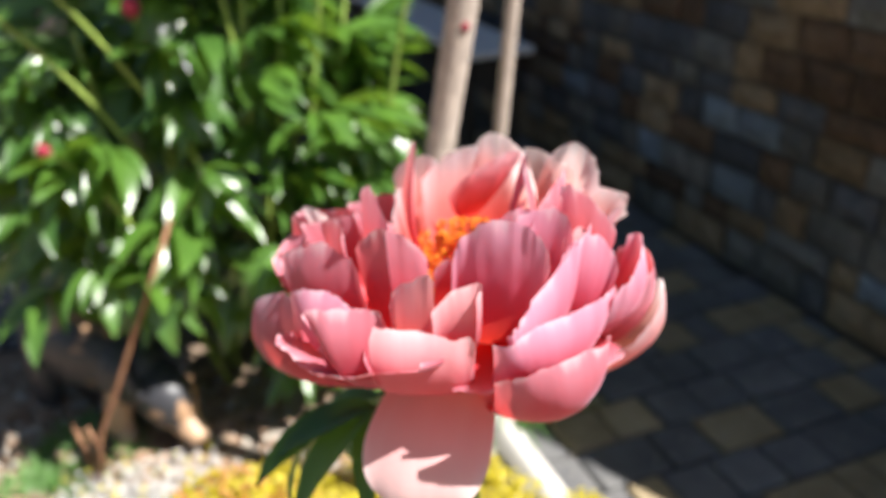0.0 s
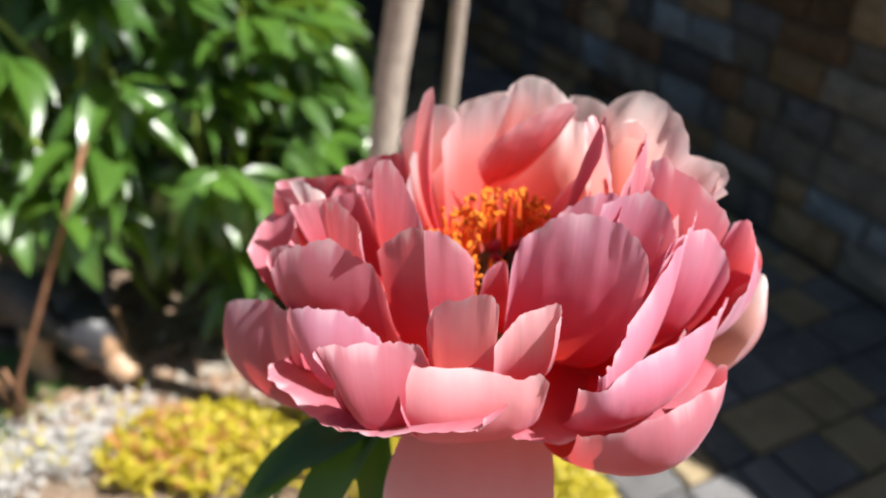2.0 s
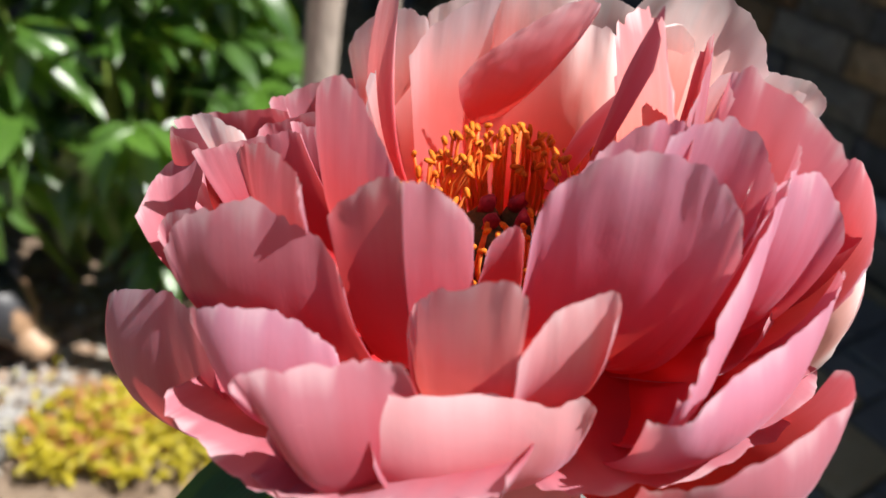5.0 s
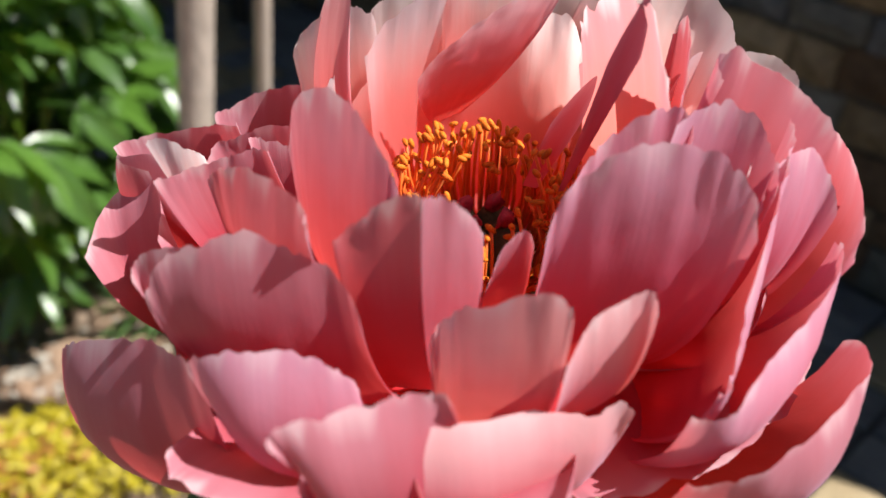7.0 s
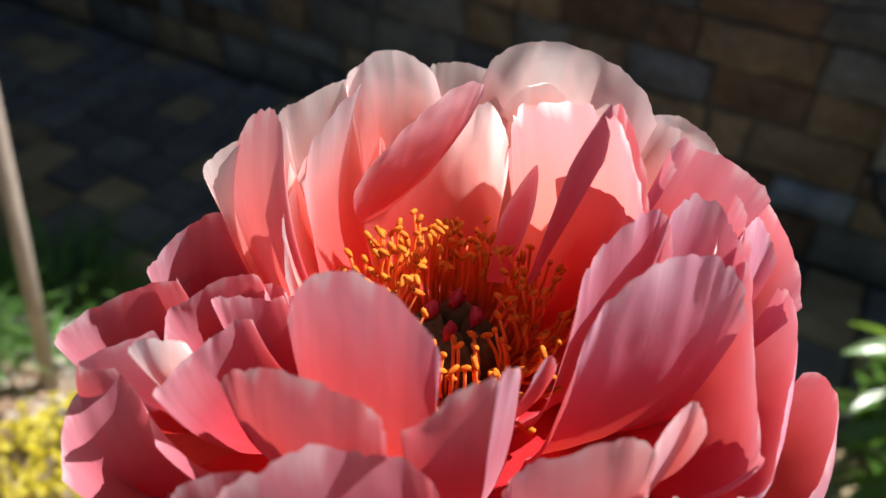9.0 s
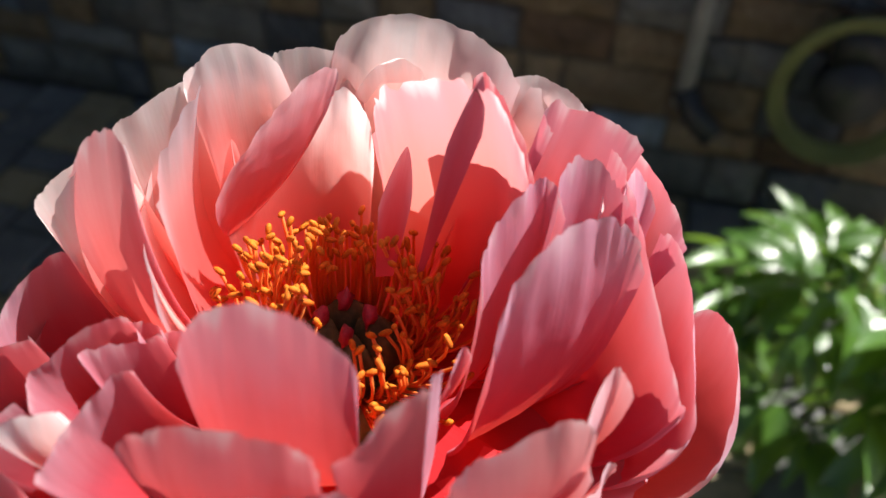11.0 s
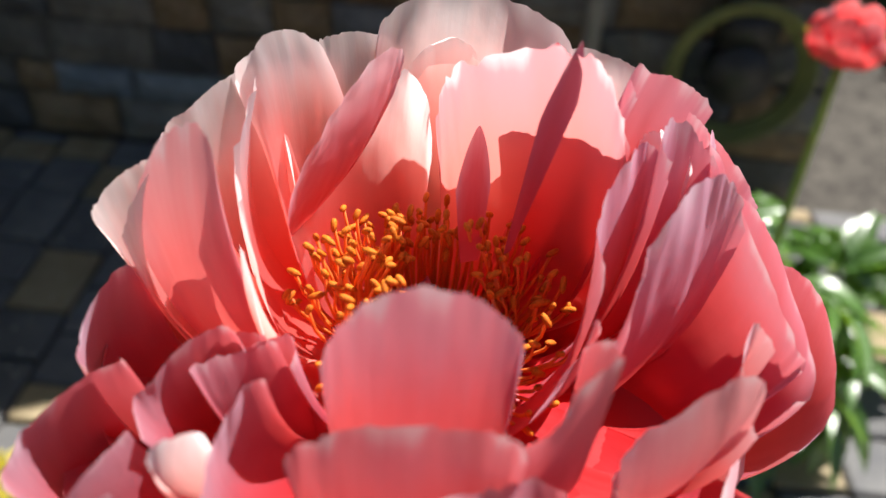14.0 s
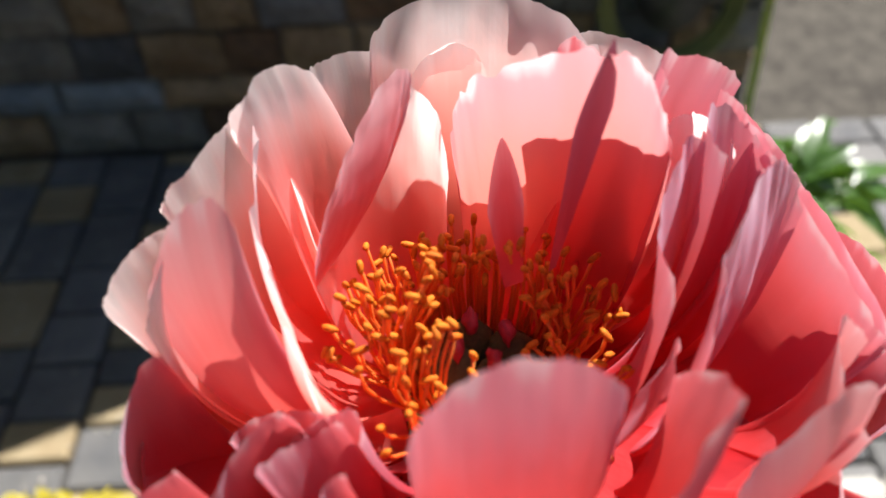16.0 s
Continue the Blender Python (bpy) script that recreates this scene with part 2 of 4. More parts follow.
PAINT_WHITE = mottled("white_plastic", [(0.3, (0.70, 0.72, 0.76)), (0.7, (0.80, 0.82, 0.85))], 6, 80, 0.45, 0.5, 0.1, 0.001)
DARK_WOOD_AND_SHADE = mottled("dark_board_and_shade", [(0.3, (0.03, 0.026, 0.022)), (0.7, (0.06, 0.05, 0.042))], 6, 60, 0.7, 0.3, 0.3, 0.001)


# ---- building helpers ----
def mesh_of(bm, name, mat, smooth=True):
    me = bpy.data.meshes.new(name)
    bm.to_mesh(me)
    bm.free()
    me.materials.append(mat)
    if smooth:
        me.shade_smooth()
    return me


def part(name, bm, mat, parent, label="", smooth=True):
    ob = new(name, bm if isinstance(bm, bpy.types.Mesh) else mesh_of(bm, name, mat, smooth))
    ob.parent = parent
    if label:
        ob["label"] = label
    return ob


def thing(name, at, label, category, group="", kind=""):
    ob = new(name)
    ob.empty_display_size = 0.02
    ob.location = at
    return tagged(ob, label, category, group, kind)


def box(sx, sy, sz, bevel=0.0, at=(0, 0, 0), jitter=0.0, rng=None, segments=1):
    bm = bmesh.new()
    bmesh.ops.create_cube(bm, size=1)
    for v in bm.verts:
        v.co = Vector((v.co.x * sx, v.co.y * sy, v.co.z * sz))
        if jitter:
            v.co += Vector([rng.uniform(-jitter, jitter) for _ in range(3)])
    if bevel:
        bmesh.ops.bevel(bm, geom=list(bm.edges), offset=bevel, segments=segments, affect="EDGES")
    bmesh.ops.translate(bm, verts=bm.verts, vec=at)
    return bm


def tube(points, radii, sides=10, bm=None, caps=True):
    """A tapered tube along a line of points."""
    bm = bm or bmesh.new()
    points = [Vector(p) for p in points]
    rings, side = [], None
    for i, p in enumerate(points):
        d = (points[min(i + 1, len(points) - 1)] - points[max(i - 1, 0)]).normalized()
        if side is None:
            side = d.orthogonal().normalized()
        side = (side - d * side.dot(d)).normalized()
        other = d.cross(side)
        r = radii[i] if isinstance(radii, (list, tuple)) else radii
        rings.append([bm.verts.new(p + r * (math.cos(a) * side + math.sin(a) * other)) for a in (2 * math.pi * k / sides for k in range(sides))])
    for a, b in zip(rings, rings[1:]):
        for k in range(sides):
            bm.faces.new((a[k], a[(k + 1) % sides], b[(k + 1) % sides], b[k]))
    if caps:
        bm.faces.new(rings[0][::-1])
        bm.faces.new(rings[-1])
    return bm


def bend(a, b, sag=0.0, n=8, side=(0, 0, 0)):
    """Points from a to b, bowed up by sag and sideways by side."""
    a, b, s = Vector(a), Vector(b), Vector(side)
    return [a.lerp(b, i / n) + (Vector((0, 0, sag)) + s) * 4 * (i / n) * (1 - i / n) for i in range(n + 1)]


def blob(rx, ry, rz, at=(0, 0, 0), rough=0.0, seed=0.0, level=2):
    bm = bmesh.new()
    bmesh.ops.create_icosphere(bm, subdivisions=level, radius=1)
    for v in bm.verts:
        k = 1 + rough * noise.noise(v.co * 1.7 + Vector((seed, seed * 2, 0)))
        v.co = Vector((v.co.x * rx * k, v.co.y * ry * k, v.co.z * rz * k)) + Vector(at)
    return bm


# ---- the ground, the paths and the house wall ----
WALL_X, CORNER_Y, KERB_X = 1.30, -0.28, 0.535
rng = random.Random(4)


def ground_sheet():
    """One sheet of soil to the horizon, lumpy in the flower bed."""
    bm = bmesh.new()
    xs = [-400, -60, -12, -4, -2] + [-1.2 + 0.02 * i for i in range(88)] + [0.62, 1.4, 4, 12, 60, 400]
    ys = [-400, -60, -12, -4, -2] + [-0.8 + 0.025 * i for i in range(100)] + [1.8, 4, 12, 60, 400]
    grid = []
    for y in ys:
        row = []
        for x in xs:
            z = -0.022
            if -1.25 < x < KERB_X - 0.02 and -0.85 < y < 1.72:
                z = -0.004 + 0.016 * noise.noise(Vector((x * 9, y * 9, 3))) + 0.008 * noise.noise(Vector((x * 31, y * 31, 7)))
            row.append(bm.verts.new((x, y, z)))
        grid.append(row)
    for a, b in zip(grid, grid[1:]):
        for i in range(len(xs) - 1):
            bm.faces.new((a[i], a[i + 1], b[i + 1], b[i]))
    return bm


ground = tagged(new("ground", mesh_of(ground_sheet(), "ground", SOIL)), "dry brown lumpy garden soil of the flower bed", "ground", kind="structure")


def paver_mesh(w, l, mat):
    return mesh_of(box(w - 0.006, l - 0.006, 0.05, 0.004, (0, 0, -0.025)), "paver", mat, False)


def lay_pavers(owner, x0, x1, y0, y1, row, seed, yellow=0.30):
    """Rows of concrete pavers of three widths, laid across the path."""
    r = random.Random(seed)
    meshes, placed, y = {}, [], y0
    while y < y1 - 1e-6:
        x = x0 - r.uniform(0, 0.08)
        while x < x1:
            w = r.choice((0.065, 0.095, 0.095, 0.135))
            kind = r.random() < (yellow * (2.0 if w < 0.07 else 0.8))
            a, b = max(x, x0), min(x + w, x1)
            if b - a > 0.02:
                placed.append((round(b - a, 3), (a + b) / 2, y + row / 2, kind))
            x += w
        y += row
    for w, cx, cy, kind in placed:
        key = (w, kind)
        if key not in meshes:
            meshes[key] = paver_mesh(w, row, PAVER_YELLOW if kind else PAVER_GREY)
        ob = new("paver", meshes[key])
        ob.parent = owner
        ob.location = (cx + r.uniform(-0.001, 0.001), cy + r.uniform(-0.001, 0.001), r.uniform(-0.0018, 0.0018))
        ob.rotation_euler = (r.uniform(-0.008, 0.008), r.uniform(-0.008, 0.008), r.uniform(-0.006, 0.006))


def sheet(x0, x1, y0, y1, z):
    bm = bmesh.new()
    bm.faces.new([bm.verts.new(p) for p in ((x0, y0, z), (x1, y0, z), (x1, y1, z), (x0, y1, z))])
    return bm


pavement = tagged(new("pavement", mesh_of(sheet(0.56, 6, -6, 6, -0.014), "pavement", JOINT)), "grey and sand-coloured concrete block paving beside the wall", "pavement", kind="structure")
path_far = tagged(new("pavement_far", mesh_of(sheet(-6, 0.56, 1.74, 6, -0.013), "pavement_far", JOINT)), "grey concrete block path in dappled shade behind the bed", "pavement", kind="structure")

kerb = thing("kerb", (KERB_X, 0, 0), "pale concrete edging kerb between bed and paving", "kerb", kind="structure")
for i in range(6):
    k = part("kerb_stone", box(0.045, 0.495, 0.10, 0.006, (0, 0, -0.022), segments=2), KERB, kerb)
    k.location = (rng.uniform(-0.002, 0.002), -0.95 + 0.5 * i, rng.uniform(-0.003, 0.003))

STAIR_FOOT, STAIR_RISE = -0.545, 1.66


def wall_top(y):
    """The side wall of the outside stair climbs away from its foot; its unseen slope is set to shape the shadow on the
    paving.
    """
    return max(0.06, min(3.0, STAIR_RISE * (y - STAIR_FOOT)))


def stair_wall():
    bm = bmesh.new()
    ring = [(CORNER_Y, -0.05), (6.0, -0.05), (6.0, 3.0), (STAIR_FOOT + 3.0 / STAIR_RISE, 3.0), (CORNER_Y, wall_top(CORNER_Y))]
    a = [bm.verts.new((WALL_X + 0.02, y, z)) for y, z in ring]
    b = [bm.verts.new((WALL_X + 0.32, y, z)) for y, z in ring]
    bm.faces.new(a)
    bm.faces.new(b[::-1])
    for i in range(5):
        bm.faces.new((a[i], b[i], b[(i + 1) % 5], a[(i + 1) % 5]))
    bmesh.ops.recalc_face_normals(bm, faces=bm.faces)
    return bm


house_wall = tagged(new("wall_stair", mesh_of(stair_wall(), "wall_stair", MORTAR, False)), "side wall of an outside stair clad in rough multicoloured sandstone", "wall", kind="structure")


def stone_mesh(w, h, mat, seed):
    r = random.Random(seed)
    bm = bmesh.new()
    nx, nz = max(2, int(w / 0.03)), max(2, int(h / 0.03))
    d = r.uniform(0.018, 0.034)
    grid = []
    for j in range(nz + 1):
        row = []
        for i in range(nx + 1):
            u, v = i / nx, j / nz
            e = min(u, 1 - u, v, 1 - v)
            y, z = (u - 0.5) * w, (v - 0.5) * h
            if e == 0:
                y, z = y + r.uniform(-0.003, 0.003), z + r.uniform(-0.003, 0.003)
            out = d * (0.55 if e == 0 else 1.0) + 0.007 * noise.noise(Vector((seed, y * 25, z * 25)))
            row.append(bm.verts.new((-out, y, z)))
        grid.append(row)
    for a, b in zip(grid, grid[1:]):
        for i in range(nx):
            bm.faces.new((a[i], b[i], b[i + 1], a[i + 1]))
    rim = [grid[0][i] for i in range(nx + 1)] + [grid[j][nx] for j in range(1, nz + 1)] + [grid[nz][i] for i in range(nx - 1, -1, -1)] + [grid[j][0] for j in range(nz - 1, 0, -1)]
    back = [bm.verts.new((0.02, v.co.y, v.co.z)) for v in rim]
    for k in range(len(rim)):
        n = (k + 1) % len(rim)
        bm.faces.new((rim[k], rim[n], back[n], back[k]))
    return mesh_of(bm, "stone", mat, False)


def stone_wall(owner):
    r = random.Random(11)
    z, seed = 0.0, 0
    while z < 1.1:
        h = r.choice((0.058, 0.066, 0.075, 0.085))
        y = CORNER_Y - r.uniform(0, 0.06)
        while y < 3.4:
            w = r.uniform(0.07, 0.19)
            seed += 1
            mat = r.choices(STONES, (0.34, 0.2, 0.28, 0.12, 0.06))[0]
            if z + h > wall_top(max(y, CORNER_Y) + w / 2) + 0.02:
                y += w
                continue
            ob = new("stone", stone_mesh(w - 0.007, h - 0.007, mat, seed))
            ob.parent = owner
            ob.location = (WALL_X + 0.024, max(y, CORNER_Y) + w / 2, z + h / 2)
            y += w
        z += h


# ---- the peony plants ----
def leaflet_into(bm, uvl, m, length, width, droop, fold, rng):
    """One lance-shaped leaflet: folded along its midrib, drooping to a point."""
    n = 7
    rows = []
    for i in range(n + 1):
        v = i / n
        half = width / 2 * (math.sin(math.pi * (v ** 0.75) * 0.97) ** 0.85 if 0 < v < 1 else 0.02)
        half = max(half, width * 0.02)
        z = -droop * v * v * length
        x = length * v * (1 - 0.18 * droop * v)
        ripple = 0.04 * width * math.sin(v * 9 + rng.random())
        row = []
        for k, u in enumerate((-1, -0.5, 0, 0.5, 1)):
            p = Vector((x, half * u, z + fold * half * abs(u) + ripple * abs(u)))
            vert = bm.verts.new(m @ p)
            row.append((vert, (u * 0.5 + 0.5, v)))
        rows.append(row)
    for a, b in zip(rows, rows[1:]):
        for k in range(4):
            quad = (a[k], a[k + 1], b[k + 1], b[k])
            f = bm.faces.new([q[0] for q in quad])
            for loop, q in zip(f.loops, quad):
                loop[uvl].uv = q[1]


def leaf_mesh(seed, scale=1.0, lobes=3):
    """A peony leaf: a stalk with three sprays of two or three leaflets."""
    r = random.Random(seed)
    bm = bmesh.new()
    uvl = bm.loops.layers.uv.new("UVMap")
    stalk = 0.07 * scale
    tube(bend((0, 0, 0), (stalk, 0, 0.012 * scale), 0.006, 4), 0.0017 * scale, 5, bm)
    sprays = [(stalk, 0, 0.0), (stalk * 0.72, 1, 48.0), (stalk * 0.72, -1, -48.0)]
    for x, sgn, turn in sprays:
        base = pose(x, 0, 0.010 * scale, 0, r.uniform(-12, 14), turn + r.uniform(-10, 10))
        for k in range(lobes):
            a = (k - (lobes - 1) / 2) * r.uniform(30, 42)
            length = scale * r.uniform(0.075, 0.105) * (1.15 if k == lobes // 2 else 0.92)
            mm = base @ pose(0.008, 0, 0, r.uniform(-22, 22), r.uniform(-5, 22), a + r.uniform(-6, 6))
            leaflet_into(bm, uvl, mm, length, length * r.uniform(0.27, 0.36), r.uniform(0.15, 0.65), r.uniform(0.25, 0.6), r)
    return bm


LEAF_MESHES = [mesh_of(leaf_mesh(s, 1.0, 3 if s % 3 else 2), "leaf", LEAF) for s in range(8)]


def bud_parts(owner, at, r, open_=False):
    part("bud", blob(r, r, r * 1.12, at, 0.12, at[0] * 9), BUD, owner, "tight round crimson flower bud")
    bm = bmesh.new()
    uvl = bm.loops.layers.uv.new("UVMap")
    rr = random.Random(int(at[0] * 1000))
    for k in range(4):
        m = Matrix.Translation((at[0], at[1], at[2] - r)) @ pose(0, 0, 0, 0, -38 - 20 * rr.random(), 90 * k + 30 * rr.random())
        leaflet_into(bm, uvl, m, r * (1.6 if k else 3.2), r * 1.1, -0.5, 0.5, rr)
    part("sepal", bm, LEAF, owner, "green sepals round the bud")


def peony_bush(at, radii, count, stems, seed, label, clear=None):
    """A leafy peony plant: stems from one crown, leaves all over its dome."""
    r = random.Random(seed)
    bush = thing("peony_plant", at, label, "plant")
    rx, ry, h = radii
    for k in range(stems):
        a = r.uniform(0, 2 * math.pi)
        q = r.uniform(0.2, 0.8)
        top = (q * rx * math.cos(a), q * ry * math.sin(a), h * r.uniform(0.75, 1.0))
        foot = (0.25 * top[0], 0.25 * top[1], -0.01)
        part("stem", tube(bend(foot, top, 0.02, 8, (0.1 * top[0], 0.1 * top[1], 0)), [0.0055 - 0.0003 * i for i in range(9)], 7), STEM, bush)
    for k in range(count):
        a = r.uniform(0, 2 * math.pi)
        zz = r.uniform(0.12, 0.98)
        shell = r.uniform(0.35, 1.0) ** 0.6 * math.sqrt(max(0.05, 1 - (max(0, zz - 0.35) / 0.75) ** 2)) * (0.62 + 0.38 * min(1, zz / 0.4))
        p = Vector((rx * shell * math.cos(a), ry * shell * math.sin(a), h * zz))
        world_p = p + Vector(at)
        if clear and world_p.x < clear[0] and world_p.y < clear[1] and world_p.z < clear[2]:
            continue
        ob = new("leaf", LEAF_MESHES[r.randrange(len(LEAF_MESHES))])
        ob.parent = bush
        back = 0.075
        ob.location = p - Vector((math.cos(a), math.sin(a), 0)) * back
        ob.rotation_euler = (radians(r.uniform(-25, 25)), radians(r.uniform(-25, 45) - 20 * zz), a + radians(r.uniform(-45, 45)))
        s = r.uniform(0.85, 1.2)
        ob.scale = (s, s, s)
    return bush


# ---- the big coral peony ----
FX, FY, FZ = 0.168, 0.303, 0.730


def petal_mesh(az, r, z, w, r0=0.010, z0=0.004, belly=0.5, cup=0.35, round_=0.50, ruffle=0.03, wave=0.0015, curl=0.0, crease=0.0, foot=0.55, seed=0):
    """One petal about the flower's axis. az, r, z: where the middle of its rim stands; w: its width; belly: how far it
    bows outwards on the way up; cup: how its sides wrap inwards."""
    rr = random.Random(seed * 7 + 3)
    nu, nv = 42, 22
    a = radians(az)
    out, side = Vector((math.cos(a), math.sin(a), 0)), Vector((-math.sin(a), math.cos(a), 0))
    tip = out * r + Vector((0, 0, z))
    base = out * r0 + Vector((0, 0, z0))
    height = max(0.012, abs(z - z0))
    bow = belly * height
    c1 = base + out * (0.42 * max(0.0, r - r0) + 0.6 * bow) + Vector((0, 0, 0.03 * (z - z0)))
    c2 = tip + out * bow * 0.55 - Vector((0, 0, 0.55 * (z - z0)))
    if z > z0:
        reach = max(0.55 * height, 0.13 * (tip - base).length)
        turn = math.atan(belly)
        c2 = tip + out * reach * math.sin(turn) - Vector((0, 0, reach * math.cos(turn)))
    off = Vector((rr.random() * 20, rr.random() * 20, rr.random() * 20))

    def mid(t):
        q = 1 - t
        return base * q ** 3 + c1 * (3 * q * q * t) + c2 * (3 * q * t * t) + tip * t ** 3

    bm = bmesh.new()
    uvl = bm.loops.layers.uv.new("UVMap")
    grid = []
    for j in range(nv + 1):
        v = j / nv
        row = []
        for i in range(nu + 1):
            u = 2 * i / nu - 1
            jag = ruffle * (0.35 * noise.noise(off + Vector((u * 1.8, 0, 0))) + 0.40 * noise.noise(off + Vector((u * 5.5, 3, 0))) + 0.33 * noise.noise(off + Vector((u * 13, 5, 0))))
            drop = 1 - math.sqrt(1 - min(0.995, abs(u)) ** 2)
            s = v * (1 - round_ * drop * v) + jag * v ** 6
            s = max(0.0, s)
            p = mid(s)
            d = (mid(s + 0.01) - mid(s - 0.01)).normalized()
            inward = d.cross(side)
            if inward.dot(out) > 0:
                inward = -inward
            k = min(1.0, s / 0.62)
            half = w / 2 * (foot + (1 - foot) * math.sin(k * math.pi / 2) ** 1.1)
            p = p + side * half * u * (1 - 0.18 * cup * u * u) + inward * half * (cup * u * u + crease * abs(u))
            p = p + inward * curl * max(0.0, s - 0.55) ** 2
            size = min(1.0, w / 0.05) ** 1.5
            p = p + inward * wave * size * v * v * (noise.noise(off + Vector((u * 1.5, s * 1.6, 1))) * 1.6 + 0.15 * noise.noise(off + Vector((u * 4, s * 2, 2))))
            p = p + inward * 0.0007 * size * v ** 16 * (noise.noise(off + Vector((u * 5, 0, 7))) + 0.4 * noise.noise(off + Vector((u * 11, 0, 9))))
            row.append((bm.verts.new(p), (i / nu, v)))
        grid.append(row)
    for r1, r2 in zip(grid, grid[1:]):
        for i in range(nu):
            quad = (r1[i], r1[i + 1], r2[i + 1], r2[i])
            f = bm.faces.new([q[0] for q in quad])
            for loop, q in zip(f.loops, quad):
                loop[uvl].uv = q[1]
    return bm


flower = thing("peony_flower", (FX, FY, FZ), "open coral-pink semi-double peony bloom on a green stem", "flower")
_count = [0]


def petal(name, az, r, z, w, label="", mat=None, **more):
    _count[0] += 1
    return part(name, petal_mesh(az, r, z, w, seed=_count[0], **more), mat or PETAL, flower, label)


def rim_petal(name, left, top, right, foot, label="", mat=None, belly=0.3, p=2.1, widen=0.1, foot_w=0.006, ruffle=0.001, wave=0.0016, curl=0.0, crease=0.0, lip=0.0012, taper=0.16, flare=0.0, straight=0):
    """One petal hung between its shoulders (left, right), the middle of its rim (top) and its foot. belly: how far it bows
    outwards; p: how square its rim is; widen: fullness of its flanks; ruffle, wave: ragged rim and buckled blade, in metres;
    curl: how far the top bends inwards; crease: a fold along the middle; lip: how far the rim rolls over;
    taper: how its flanks draw in below the shoulders; flare: how far the top leans back; straight: no bowl at the foot."""
    _count[0] += 1
    rr = random.Random(_count[0] * 7 + 3)
    off = Vector((rr.random() * 40, rr.random() * 40, rr.random() * 40))
    left, top, right, foot = (Vector(q) for q in (left, top, right, foot))
    centre, half = (left + right) / 2, (right - left) / 2
    rise, width = top - centre, half.length
    height = (top - foot).length
    out = half.cross(top - foot).normalized()
    away = (left + top + right) / 3
    if out.dot(Vector((away.x, away.y, -0.5 * height)).normalized()) < 0:
        out = -out
    across = half.normalized()
    ahead = Vector((out.x, out.y, 0)).normalized()
    nu, nv = 44, 26
    bm = bmesh.new()
    uvl = bm.loops.layers.uv.new("UVMap")
    grid = []
    lip = lip * rr.uniform(-0.6, 1.2)
    for j in range(nv + 1):
        v = 1 - (1 - j / nv) ** 1.35
        row = []
        for i in range(nu + 1):
            th = math.pi * (i / nu - 0.5)
            s, c = math.sin(th), math.cos(th)
            x, y = math.copysign(abs(s) ** (2 / p), s), max(0.0, c) ** (2 / p)
            arc = th * width * 1.3
            a = foot + across * foot_w * s
            rim = centre + half * x + rise * y
            span = rim - a
            far = span.length
            n1 = noise.noise(off + Vector((arc * 130, 0, 0)))
            n2 = noise.noise(off + Vector((arc * 330, 3, 0)))
            n3 = noise.noise(off + Vector((arc * 850, 5, 0)))
            jag = ruffle * (1.1 * n1 + 0.9 * n2 * abs(n2) + 0.55 * n3 - 0.7 * max(0.0, n2 - 0.25) * 3)
            t = v * (1 + jag / far * v ** 4)
            bow = belly * far * (1 - 0.45 * s * s)
            flat = Vector((span.x, span.y, 0))
            c1 = a + flat * (0.72 - 0.6 * taper * s * s) + ahead * bow * 0.55 + Vector((0, 0, 0.04 * span.z)) + half * x * widen
            c2 = a + flat * (1 - taper * s * s) + ahead * (bow * 0.45 - 1.4 * flare) + Vector((0, 0, (0.48 + 16 * flare) * span.z)) + half * x * widen * 0.25
            if straight:
                c1, c2 = a + span * 0.33 + out * bow + half * x * widen, a + span * 0.67 + out * bow + half * x * widen
            q = 1 - t
            pt = a * q ** 3 + c1 * (3 * q * q * t) + c2 * (3 * q * t * t) + rim * t ** 3
            size = min(1.0, width / 0.02)
            d = wave * size * t * t * (1.5 * noise.noise(off + Vector((arc * 55, t * 1.4, 1))) + 0.22 * noise.noise(off + Vector((arc * 140, t * 2.2, 2))))
            d += 0.00009 * t * noise.noise(off + Vector((arc * 420, t * 1.2, 4))) + 0.00020 * size * noise.noise(off + Vector((arc * 300, t * 14, 6)))
            d += 0.00034 * size * t * noise.noise(off + Vector((arc * 170, t * 7, 8))) * (0.5 + noise.noise(off + Vector((arc * 40, t * 3, 9))))
            d += 0.0010 * size * t ** 10 * (n1 + 0.7 * n2)
            d += lip * size * max(0.0, t - 0.8) / 0.2 * (0.6 + n1)
            d -= curl * max(0.0, t - 0.72) ** 2 / 0.08
            d -= crease * t * (abs(s) - 0.5)
            row.append((bm.verts.new(pt + out * d), (i / nu, t)))
        grid.append(row)
    for r1, r2 in zip(grid, grid[1:]):
        for i in range(nu):
            quad = (r1[i], r1[i + 1], r2[i + 1], r2[i])
            f = bm.faces.new([z[0] for z in quad])
            for loop, z in zip(f.loops, quad):
                loop[uvl].uv = z[1]
    return part(name, bm, mat or PETAL, flower, label)


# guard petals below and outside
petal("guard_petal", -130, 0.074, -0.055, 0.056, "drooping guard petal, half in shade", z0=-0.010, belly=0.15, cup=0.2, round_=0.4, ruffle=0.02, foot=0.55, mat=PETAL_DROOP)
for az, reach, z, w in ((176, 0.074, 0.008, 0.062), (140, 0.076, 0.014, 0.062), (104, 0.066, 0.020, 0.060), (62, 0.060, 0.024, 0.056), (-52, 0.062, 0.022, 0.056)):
    petal("guard_petal", az, reach, z, w, z0=-0.011, belly=0.7, cup=0.3, round_=0.45, mat=PETAL_SHADED_PINK if az > 100 or az < -40 else PETAL)
